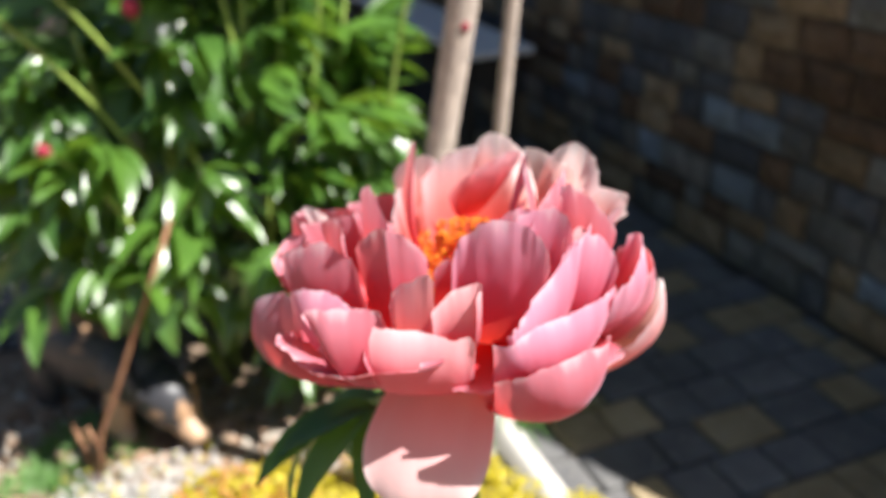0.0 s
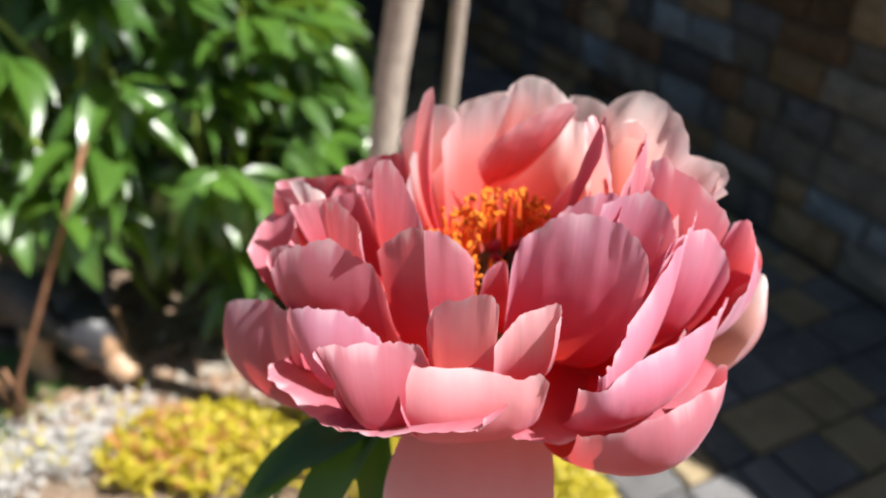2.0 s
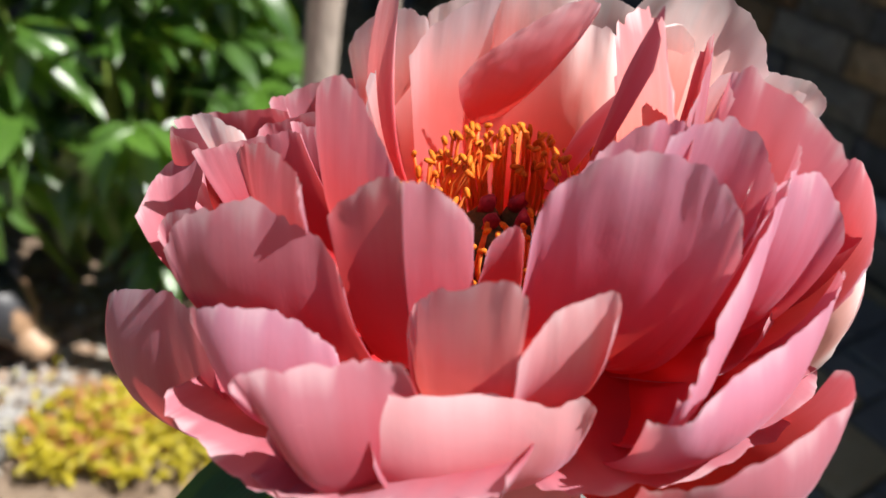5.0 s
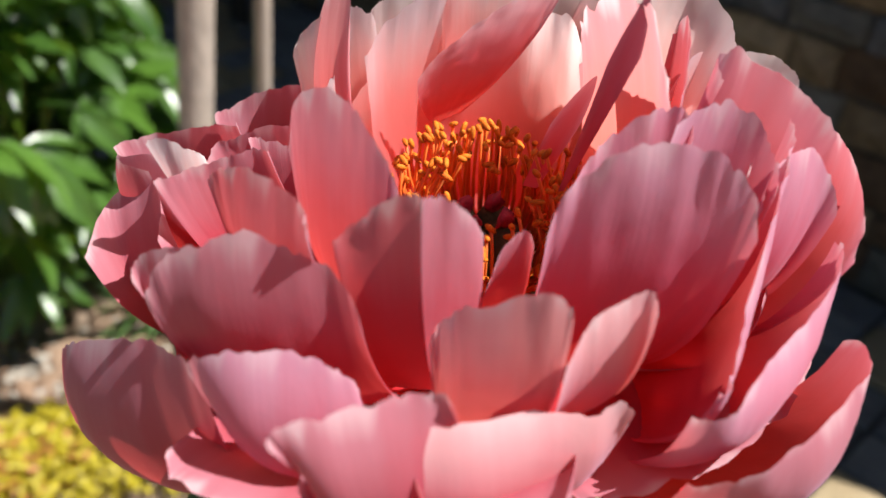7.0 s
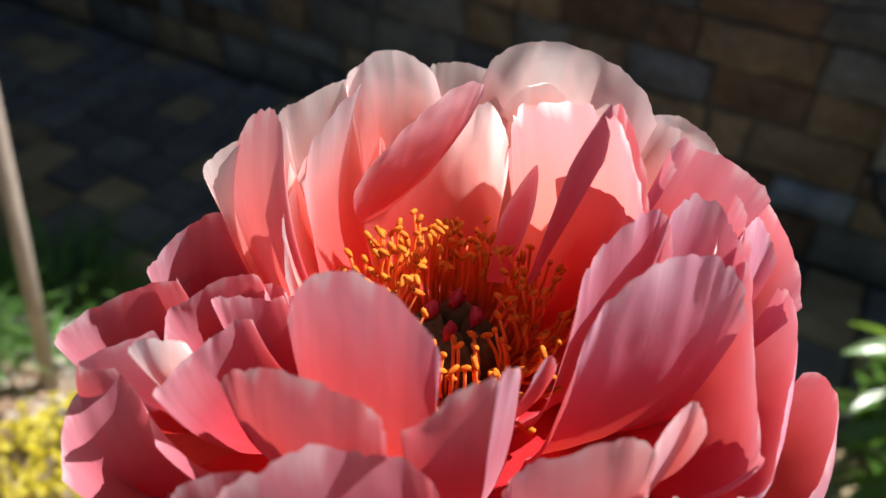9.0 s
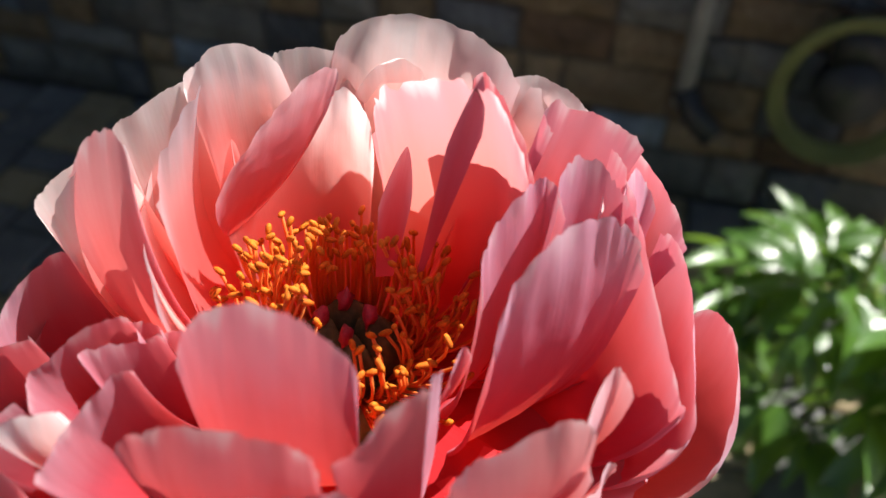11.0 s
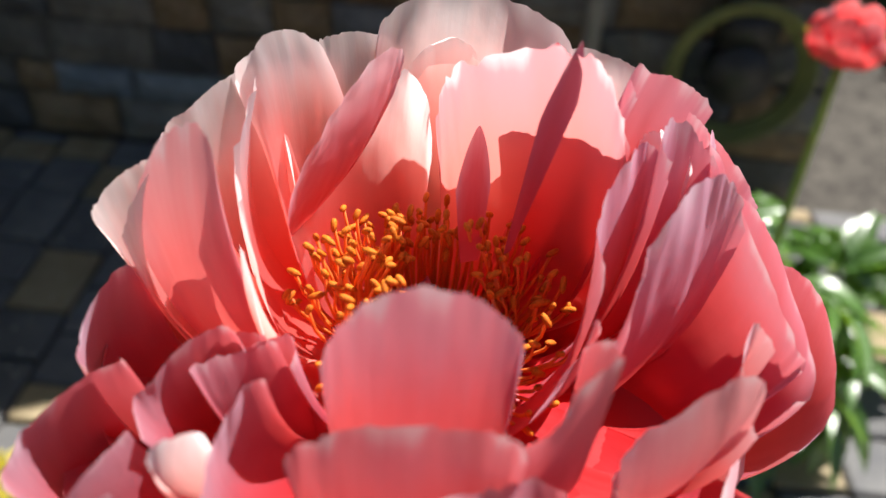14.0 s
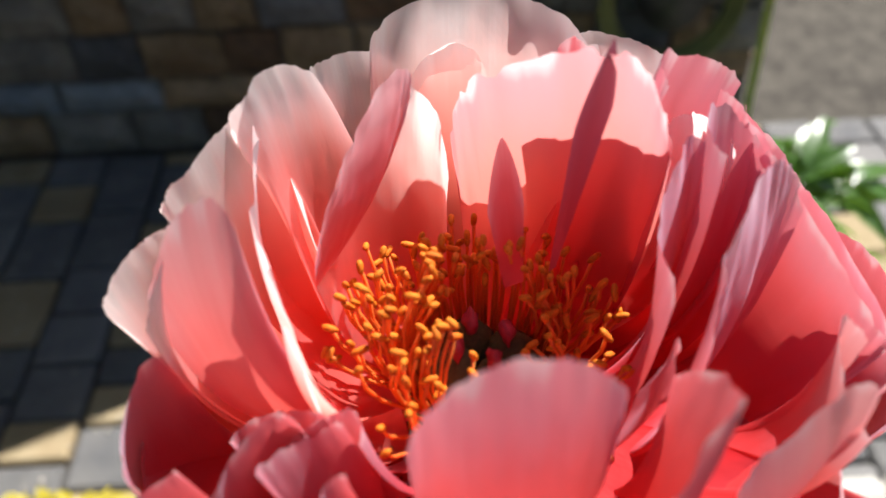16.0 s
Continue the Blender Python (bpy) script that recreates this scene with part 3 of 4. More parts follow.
rim_petal("guard_petal", (-0.0303, -0.0545, 0.0034), (-0.0015, -0.0724, 0.0034), (0.0412, -0.0644, 0.0054), (0.004, -0.02, 0.002), "outer petal with a pale rim painted as sunlit", PETAL_SHADED_PINK, belly=0.1, p=1.9, straight=1, foot_w=0.016, widen=0.25)
rim_petal("guard_petal", (-0.0787, -0.0364, 0.013), (-0.0645, -0.0573, 0.0168), (-0.0456, -0.0671, 0.0225), (-0.018, -0.016, 0.002), "", PETAL_SHADED_PINK, belly=0.1, p=2.0, straight=1, foot_w=0.014, widen=0.25)
rim_petal("guard_petal", (-0.0861, -0.0111, 0.0134), (-0.0838, -0.0294, 0.0136), (-0.0736, -0.0457, 0.0117), (-0.022, -0.006, 0.002), "", PETAL_SHADED_PINK, belly=0.1, p=2.1, straight=1, foot_w=0.014, widen=0.25)
rim_petal("guard_petal", (-0.088, 0.0344, 0.0019), (-0.0831, 0.0232, 0.0149), (-0.0758, -0.0077, 0.025), (-0.016, 0.0, -0.03), "", PETAL_SHADED_PINK, belly=0.6, p=2.7, widen=0.42, taper=0.05)
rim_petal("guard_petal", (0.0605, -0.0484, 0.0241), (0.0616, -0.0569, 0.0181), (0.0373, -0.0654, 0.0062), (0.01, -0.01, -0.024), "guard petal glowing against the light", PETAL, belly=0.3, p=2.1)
rim_petal("guard_petal", (0.0511, -0.0392, 0.037), (0.0596, -0.0513, 0.0365), (0.0478, -0.0558, 0.0278), (0.01, -0.01, -0.022), "", PETAL_SHADED_PINK, belly=0.32, p=2.3)
rim_petal("guard_petal", (0.0246, -0.0764, 0.0216), (0.0032, -0.0849, 0.0225), (-0.0204, -0.0737, 0.0132), (0.004, -0.012, -0.024), "", PETAL_SHADED_PINK, belly=0.28, p=2.3)
rim_petal("guard_petal", (-0.0616, 0.0571, 0.0363), (-0.0437, 0.0594, 0.0339), (-0.0347, 0.0487, 0.036), (-0.008, 0.014, -0.024), "", PETAL_SHADED_PINK, belly=0.3, p=2.1)
rim_petal("guard_petal", (-0.0369, 0.0561, 0.0359), (-0.0209, 0.061, 0.0359), (-0.011, 0.056, 0.0362), (0.0, 0.014, -0.022), "", PETAL_SHADED_PINK, belly=0.3, p=2.1)
rim_petal("petal", (-0.0776, 0.0424, 0.0208), (-0.0611, 0.0473, 0.033), (-0.0667, 0.0279, 0.029), (-0.014, 0.008, -0.008), "cupped petal with a pale rim edge", PETAL_SHADED_PINK, belly=0.5, p=2.1, widen=0.14)
rim_petal("petal", (-0.0781, 0.0114, 0.0346), (-0.072, 0.0092, 0.041), (-0.0688, -0.0032, 0.0418), (-0.014, 0.006, -0.006), "", PETAL_SHADED_PINK, belly=0.35, p=2.3)
rim_petal("petal", (-0.0473, 0.0435, 0.0325), (-0.0324, 0.0403, 0.038), (-0.0292, 0.0309, 0.0355), (-0.01, 0.014, -0.004), "", PETAL_SHADED_PINK, belly=0.25, p=2.5)
rim_petal("petal", (-0.0598, 0.0423, 0.0365), (-0.064, 0.0462, 0.0401), (-0.0475, 0.0448, 0.0344), (-0.012, 0.014, -0.004), "narrow petal curling to a dark tip", PETAL_SHADED_PINK, belly=0.3, p=1.5)
rim_petal("petal", (-0.0652, 0.0269, 0.0429), (-0.0488, 0.0281, 0.0425), (-0.0415, 0.0238, 0.0429), (-0.014, 0.008, -0.002), "thin crumpled petal with mauve shade painted in", PETAL_SHADED_PINK, belly=0.15, p=1.7, wave=0.0014)
rim_petal("petal", (-0.0391, 0.0365, 0.0399), (-0.0316, 0.0337, 0.0373), (-0.0293, 0.0251, 0.0391), (-0.012, 0.014, 0.0), "", PETAL_SHADED_PINK, belly=0.25, p=2.3)
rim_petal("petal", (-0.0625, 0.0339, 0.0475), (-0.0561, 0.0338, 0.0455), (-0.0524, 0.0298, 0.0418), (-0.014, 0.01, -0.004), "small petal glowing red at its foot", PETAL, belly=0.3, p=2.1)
rim_petal("petal", (-0.0587, 0.0163, 0.0446), (-0.0563, 0.0003, 0.0534), (-0.0578, -0.017, 0.0517), (-0.02, 0.002, -0.002), "petal with a straight ragged rim, its shade painted mauve", PETAL_SHADED_PINK, belly=0.22, p=2.9, ruffle=0.0012)
rim_petal("petal", (-0.0789, 0.0047, 0.0329), (-0.0641, -0.0066, 0.0471), (-0.0542, -0.0252, 0.0377), (-0.02, -0.006, -0.004), "ruffled petal with its shade painted mauve-pink", PETAL_SHADED_PINK, belly=0.4, p=2.2, ruffle=0.0016, wave=0.0016)
rim_petal("petal", (-0.0788, -0.0098, 0.0273), (-0.0697, -0.0208, 0.0356), (-0.0578, -0.0295, 0.0249), (-0.022, -0.012, -0.006), "", PETAL_SHADED_MAUVE, belly=0.5, p=2.5, ruffle=0.0012, wave=0.0018)
rim_petal("petal", (-0.0415, 0.0147, 0.0469), (-0.0413, -0.0029, 0.0661), (-0.0388, -0.0161, 0.0469), (-0.024, -0.001, 0.004), "tall rounded inner petal", PETAL_SHADED_MAUVE, belly=0.16, p=2.2, widen=0.18, ruffle=0.0011)
rim_petal("petal", (-0.0539, -0.0187, 0.0474), (-0.0431, -0.0268, 0.0604), (-0.0284, -0.0292, 0.0435), (-0.026, -0.018, 0.0), "folded petal with a pointed tip", PETAL_SHADED_PINK, belly=0.1, p=1.32, crease=0.004, widen=0.1)
rim_petal("petal", (-0.0252, -0.029, 0.0382), (-0.0199, -0.0296, 0.0428), (-0.0184, -0.0316, 0.038), (-0.016, -0.018, 0.006), "", PETAL_SHADED_PINK, belly=0.1, p=1.5, widen=0.08, straight=1)
rim_petal("petal", (-0.0468, -0.0355, 0.029), (-0.0398, -0.0433, 0.043), (-0.0363, -0.0566, 0.0456), (-0.024, -0.026, 0.002), "squarish small petal with sunlight painted on its pale face", PETAL_SUNLIT, belly=0.22, p=3.3, ruffle=0.0008, curl=0.002)
rim_petal("petal", (-0.0371, -0.0567, 0.0369), (-0.0225, -0.0552, 0.0441), (-0.0215, -0.0613, 0.042), (-0.02, -0.034, 0.006), "ear-shaped petal with the sun painted in pale", PETAL_SUNLIT, belly=0.25, p=2.5, widen=0.08)
rim_petal("petal", (-0.0803, -0.0389, 0.0359), (-0.0668, -0.0412, 0.0375), (-0.0536, -0.0491, 0.0339), (-0.026, -0.02, -0.006), "", PETAL_SHADED_PINK, belly=0.48, p=3.1, ruffle=0.001, taper=0.3)
rim_petal("petal", (-0.0718, -0.0451, 0.0281), (-0.0435, -0.0521, 0.028), (-0.0234, -0.0631, 0.022), (-0.02, -0.022, -0.012), "broad cupped front petal, sunlight painted pale on its rim", PETAL_SUNLIT, belly=0.42, p=2.9, ruffle=0.0014, wave=0.0018, widen=0.16, taper=0.3)
rim_petal("petal", (-0.0752, -0.0366, 0.0192), (-0.0652, -0.0385, 0.0238), (-0.062, -0.0523, 0.0214), (-0.02, -0.014, -0.01), "", PETAL_SHADED_PINK, belly=0.42, p=2.3)
rim_petal("petal", (-0.0201, -0.0358, 0.0413), (-0.0027, -0.0441, 0.0613), (0.0082, -0.0605, 0.0444), (-0.006, -0.026, 0.0), "large petal with its own shade painted mauve-pink", PETAL_SHADED_MAUVE, belly=0.22, p=2.3, ruffle=0.0014, wave=0.0014, widen=0.16)
rim_petal("petal", (-0.0118, -0.0313, 0.0429), (0.0067, -0.034, 0.0592), (0.0089, -0.0434, 0.0537), (0.0, -0.02, 0.002), "petal with a crinkled top, its shade painted lavender", PETAL_SHADED_MAUVE, belly=0.18, p=2.3, ruffle=0.0016, wave=0.0014)
rim_petal("petal", (0.004, -0.0424, 0.0614), (0.0213, -0.0473, 0.0585), (0.0136, -0.0592, 0.0495), (0.004, -0.022, 0.0), "", PETAL_SHADED_MAUVE, belly=0.22, p=2.3, ruffle=0.0016, wave=0.002)
rim_petal("petal", (0.0163, -0.0559, 0.0462), (0.03, -0.0555, 0.0534), (0.0364, -0.0626, 0.0391), (0.008, -0.022, 0.0), "", PETAL_SHADED_MAUVE, belly=0.25, p=1.9)
rim_petal("petal", (0.0258, -0.0374, 0.0618), (0.0295, -0.0395, 0.0668), (0.0389, -0.0569, 0.0543), (0.012, -0.012, -0.002), "petal curving up beside the back ones, its shade painted mauve-pink", PETAL_SHADED_MAUVE, belly=0.3, p=1.8, ruffle=0.0012)
rim_petal("petal", (0.049, -0.0475, 0.0471), (0.0487, -0.0579, 0.0454), (0.0295, -0.0705, 0.0356), (0.01, -0.016, -0.004), "", PETAL_SHADED_MAUVE, belly=0.34, p=2.1)
rim_petal("petal", (-0.0131, -0.0713, 0.0295), (0.0053, -0.0639, 0.0423), (0.0317, -0.05, 0.0574), (0.0, -0.022, -0.006), "long boat-shaped petal with a crumpled rim", PETAL_SHADED_MAUVE, belly=0.22, p=2.7, wave=0.0016)
rim_petal("petal", (-0.019, -0.0713, 0.0254), (0.0062, -0.0739, 0.0325), (0.0344, -0.0651, 0.0352), (0.0, -0.02, -0.01), "", PETAL_SHADED_MAUVE, belly=0.26, p=2.5)
rim_petal("petal", (0.0526, 0.0189, 0.0536), (0.0559, 0.0012, 0.0682), (0.0488, -0.0268, 0.0581), (0.012, 0.0, -0.004), "tall back petal with a rim painted sunlit white", PETAL, belly=0.3, p=2.1, foot_w=0.012, flare=0.016)
rim_petal("petal", (0.0641, -0.0107, 0.0429), (0.062, -0.0193, 0.0529), (0.0544, -0.0389, 0.0495), (0.012, -0.008, -0.004), "back petal with sunlight painted white along its edge", PETAL, belly=0.3, p=2.1, flare=0.016)
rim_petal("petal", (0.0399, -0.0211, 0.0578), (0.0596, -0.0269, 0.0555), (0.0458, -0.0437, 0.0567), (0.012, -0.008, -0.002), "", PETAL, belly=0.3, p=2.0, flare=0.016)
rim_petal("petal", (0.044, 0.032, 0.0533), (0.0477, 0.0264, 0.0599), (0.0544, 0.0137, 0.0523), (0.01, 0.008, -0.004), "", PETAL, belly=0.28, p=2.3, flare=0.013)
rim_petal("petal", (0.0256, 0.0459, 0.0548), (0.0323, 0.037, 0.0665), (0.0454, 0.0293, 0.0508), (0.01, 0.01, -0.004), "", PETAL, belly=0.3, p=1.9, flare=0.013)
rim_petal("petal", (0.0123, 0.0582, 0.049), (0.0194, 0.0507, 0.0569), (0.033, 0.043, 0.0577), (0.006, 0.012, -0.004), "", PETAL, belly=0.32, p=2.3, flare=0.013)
rim_petal("petal", (-0.0089, 0.0637, 0.0431), (0.0014, 0.0642, 0.0467), (0.0088, 0.055, 0.0489), (0.0, 0.014, -0.006), "outer petal with a rolled rim painted sunlit white", PETAL, belly=0.34, p=2.2, flare=0.013)
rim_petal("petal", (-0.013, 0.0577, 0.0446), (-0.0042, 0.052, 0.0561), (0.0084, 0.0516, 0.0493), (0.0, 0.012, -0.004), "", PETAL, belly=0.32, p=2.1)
rim_petal("petal", (-0.007, 0.0581, 0.044), (-0.0058, 0.0448, 0.0664), (-0.0087, 0.0413, 0.048), (-0.004, 0.016, 0.004), "streaked petal standing on edge, painted pale as sunlit", PETAL_SUNLIT, belly=0.3, p=2.0, widen=0.16, wave=0.0018)
rim_petal("petal", (-0.0235, 0.0298, 0.0387), (-0.0169, 0.0338, 0.0497), (-0.0211, 0.0313, 0.0471), (-0.008, 0.016, 0.006), "", PETAL, belly=0.1, p=1.5)
rim_petal("petal", (-0.022, 0.0463, 0.0248), (-0.0199, 0.0376, 0.0292), (-0.0264, 0.0279, 0.0362), (-0.012, 0.012, 0.002), "", PETAL_SHADED_PINK, belly=0.15, p=1.9)
rim_petal("petal", (-0.0311, 0.0399, 0.0243), (-0.0244, 0.0285, 0.034), (-0.03, 0.0226, 0.0335), (-0.018, 0.008, 0.0), "", PETAL_SHADED_PINK, belly=0.15, p=2.0, wave=0.002)
rim_petal("inner_petal", (-0.0063, 0.0343, 0.0503), (0.0241, 0.0389, 0.0603), (0.0356, 0.029, 0.0497), (0.002, 0.014, 0.0), "inner petal lit along its ridges", PETAL, belly=0.3, p=2.1, wave=0.002)
rim_petal("inner_petal", (-0.006, 0.0453, 0.0321), (0.0279, 0.048, 0.0499), (0.0214, 0.0334, 0.0432), (-0.002, 0.014, 0.0), "", PETAL, belly=0.3, p=2.0, wave=0.002)
rim_petal("inner_petal", (0.0109, 0.0315, 0.0272), (0.03, 0.016, 0.0595), (0.0348, 0.0045, 0.0362), (0.012, 0.007, 0.002), "", PETAL, belly=0.3, p=1.9, wave=0.0012)
rim_petal("inner_petal", (0.0049, 0.0304, 0.044), (0.026, 0.0169, 0.0632), (0.0284, 0.0124, 0.0585), (0.0148, 0.0307, 0.0289), "curled inner petal with a mauve tip", PETAL_SUNLIT, belly=-0.12, p=2.1, foot_w=0.003, widen=0.14, straight=1)
rim_petal("inner_petal", (0.0446, 0.0154, 0.0371), (0.0493, 0.0073, 0.0579), (0.0493, -0.0049, 0.0519), (0.016, 0.004, 0.0), "", PETAL, belly=0.3, p=2.0)
rim_petal("inner_petal", (0.037, 0.0001, 0.0325), (0.021, -0.0102, 0.0727), (0.0158, -0.0369, 0.0529), (0.014, -0.008, 0.0), "broad glowing inner petal with a ragged top painted in mauve shade", PETAL_SHADE_TIPPED, belly=0.42, p=2.9, ruffle=0.0026, foot_w=0.012, taper=0.1, lip=0.0)
rim_petal("inner_petal", (0.0346, -0.018, 0.0615), (0.0334, -0.0223, 0.0674), (0.0146, -0.0361, 0.0574), (0.016, -0.016, 0.004), "", PETAL_SHADED_PINK, belly=0.2, p=1.7)
rim_petal("inner_petal", (0.0369, -0.0425, 0.0377), (0.0309, -0.0445, 0.0517), (0.0194, -0.0508, 0.0493), (0.014, -0.014, 0.002), "", PETAL, belly=0.25, p=2.0)
rim_petal("inner_petal", (0.0147, -0.0175, 0.0613), (0.017, -0.0232, 0.0778), (0.016, -0.0243, 0.065), (0.009, -0.0145, 0.032), "narrow rolled dark petal", PETAL_ROLLED, belly=0.0, p=1.25, foot_w=0.0008, widen=0, straight=1, wave=0.0006, ruffle=0.0002)
rim_petal("inner_petal", (0.017, -0.0024, 0.0407), (0.0269, -0.006, 0.0515), (0.0181, -0.0096, 0.0423), (0.0073, -0.0068, 0.03), "thin upright petal strip", PETAL_SUNLIT, belly=0.0, p=1.4, foot_w=0.002, widen=0, straight=1, wave=0.0006, ruffle=0.0003)


def stamens(owner):
    """A ring of orange stamens round the carpels, each a filament with an anther on top."""
    r = random.Random(21)
    for k in range(240):
        a = r.uniform(0, 2 * math.pi)
        near = max(0.0, math.cos(a - radians(215)))
        q = r.uniform(0.0, 1.0)
        foot = Vector((0.010 * math.cos(a), 0.010 * math.sin(a), 0.006))
        rad = 0.009 + 0.022 * q
        top = Vector((rad * math.cos(a), rad * math.sin(a), 0.034 - 0.009 * q - 0.013 * near + r.uniform(-0.006, 0.006)))
        bm = tube(bend(foot, top, 0.0, 4, (0.004 * math.cos(a), 0.004 * math.sin(a), 0)), 0.00042, 4)
        bm.loops.layers.uv.new("UVMap")
        fil = part("stamen", bm, FILAMENT, owner)
        d = Vector((math.cos(a) * r.uniform(-0.5, 0.9) + r.uniform(-.4, .4), math.sin(a) * r.uniform(-0.5, 0.9) + r.uniform(-.4, .4), r.uniform(0.0, 0.8))).normalized() * r.uniform(0.0012, 0.0020)
        part("anther", tube([top - d * 0.9, top - d * 0.4, top + d * 0.5, top + d * 1.0], [0.0003, 0.0007, 0.00075, 0.0004], 6), ANTHER, fil)


stamens(flower)
for k in range(4):
    a = radians(20 + 90 * k)
    c = Vector((0.0055 * math.cos(a), 0.0055 * math.sin(a), 0))
    carpel = part("carpel", tube([c * 0.6 + Vector((0, 0, 0.0)), c * 1.25 + Vector((0, 0, 0.010)), c * 1.2 + Vector((0, 0, 0.015)), c * 0.9 + Vector((0, 0, 0.0205))], [0.0045, 0.0068, 0.006, 0.0028], 10), CARPEL, flower, "olive-brown downy carpel")
    part("stigma", blob(0.0026, 0.0016, 0.0024, c * 1.0 + Vector((0, 0, 0.0225)), 0.6, k * 3.1), STIGMA, carpel, "magenta stigma")
part("receptacle", blob(0.017, 0.017, 0.010, (0, 0, -0.001), 0.1, 2), STEM, flower)
part("stem", tube(bend((0, 0, -0.006), (-0.01, 0.05, -FZ), 0.0, 10, (0.008, 0.0, 0)), [0.0046 + 0.0001 * i for i in range(11)], 9), STEM, flower, "pale green flower stem")
_leaf = leaf_mesh(33, 0.72, 3)
lf = part("leaf", _leaf, LEAF_SHADED, flower, "green leaf under the bloom, painted dark for its shade")
lf.location, lf.rotation_euler = (0.0, 0.004, -0.052), (0, radians(10), radians(158))

# ---- the bed behind it ----
bush = peony_bush((0.17, 1.46, 0), (0.40, 0.32, 0.74), 330, 18, 5, "dense green peony plant with glossy leaves and closed buds", (0.13, 1.62, 0.27))


def bud_stem(owner, foot, top, r):
    o = Vector(owner.location)
    part("stem", tube(bend(Vector(foot) - o, Vector(top) - o, 0.02, 8), [0.0046 - 0.0002 * i for i in range(9)], 7), STEM, owner)
    bud_parts(owner, tuple(Vector(top) - o), r)


bud_stem(bush, (0.02, 1.25, 0.40), (-0.083, 1.25, 0.551), 0.011)
bud_stem(bush, (0.13, 1.30, 0.45), (0.069, 1.25, 0.735), 0.014)
for foot, top in (((0.12, 1.27, 0.5), (-0.05, 1.22, 0.80)), ((0.05, 1.28, 0.5), (-0.12, 1.25, 0.76)), ((0.22, 1.3, 0.5), (0.18, 1.28, 0.86)), ((0.26, 1.3, 0.5), (0.30, 1.28, 0.88)), ((0.3, 1.3, 0.45), (0.36, 1.26, 0.85)), ((0.42, 1.3, 0.4), (0.49, 1.25, 0.80)), ((0.2, 1.32, 0.45), (0.24, 1.28, 0.84))):
    bud_stem(bush, foot, top, 0.012)

tree = thing("young_tree", (0.385, 0.975, 0), "slim young tree trunk with smooth grey-brown bark", "tree")
part("trunk", tube([(-0.092, -0.019, -0.03), (-0.052, -0.025, 0.2), (-0.022, -0.045, 0.38), (0.006, -0.048, 0.57), (0.030, -0.075, 0.75), (0.06, -0.09, 1.0), (0.12, -0.10, 1.62)], [0.022, 0.019, 0.0175, 0.018, 0.0185, 0.0185, 0.017], 18), TRUNK, tree)
part("knot", blob(0.006, 0.006, 0.007, (0.028, -0.088, 0.735), 0.3), BUD, tree, "small red leaf bud on the bark")
# limbs and crown stand above the view, added to dapple the far path
crown_bm = bmesh.new()
_uv = crown_bm.loops.layers.uv.new("UVMap")
_r = random.Random(31)
for k in range(260):
    d = Vector((_r.gauss(0, 1), _r.gauss(0, 1), _r.gauss(0, 1))).normalized() * _r.uniform(0.15, 1) ** 0.5
    m = pose(0.20 + 0.36 * d.x, 0.06 + 0.36 * d.y, 2.0 + 0.36 * d.z, _r.uniform(-60, 60), _r.uniform(-60, 60), _r.uniform(0, 360))
    leaflet_into(crown_bm, _uv, m, 0.08, 0.045, 0.3, 0.3, _r)
for k in range(5):
    a = 1.25 * k + 0.3
    part("limb", tube(bend((0.113, -0.10, 1.55), (0.19 + 0.26 * math.cos(a), 0.05 + 0.26 * math.sin(a), 1.92 + 0.05 * k), 0.03, 6), [0.013 - 0.0016 * i for i in range(7)], 8), TRUNK, tree)
part("crown", crown_bm, GRASS, tree, "green crown of small leaves")
stake = thing("tree_stake", (0.505, 1.045, 0), "straight thin grey wooden stake beside the tree", "stake")
part("pole", tube([(-0.045, -0.01, -0.03), (-0.006, -0.012, 0.3), (0.008, -0.034, 0.55), (0.026, -0.042, 0.75), (0.09, -0.08, 1.5)], [0.0100, 0.0100, 0.0098, 0.0098, 0.0095], 14), STAKE, stake)

# ---- second peony by the wall ----
bush2 = peony_bush((0.89, -0.10, 0), (0.22, 0.20, 0.20), 34, 8, 9, "smaller peony plant with glossy leaves beside the house corner")

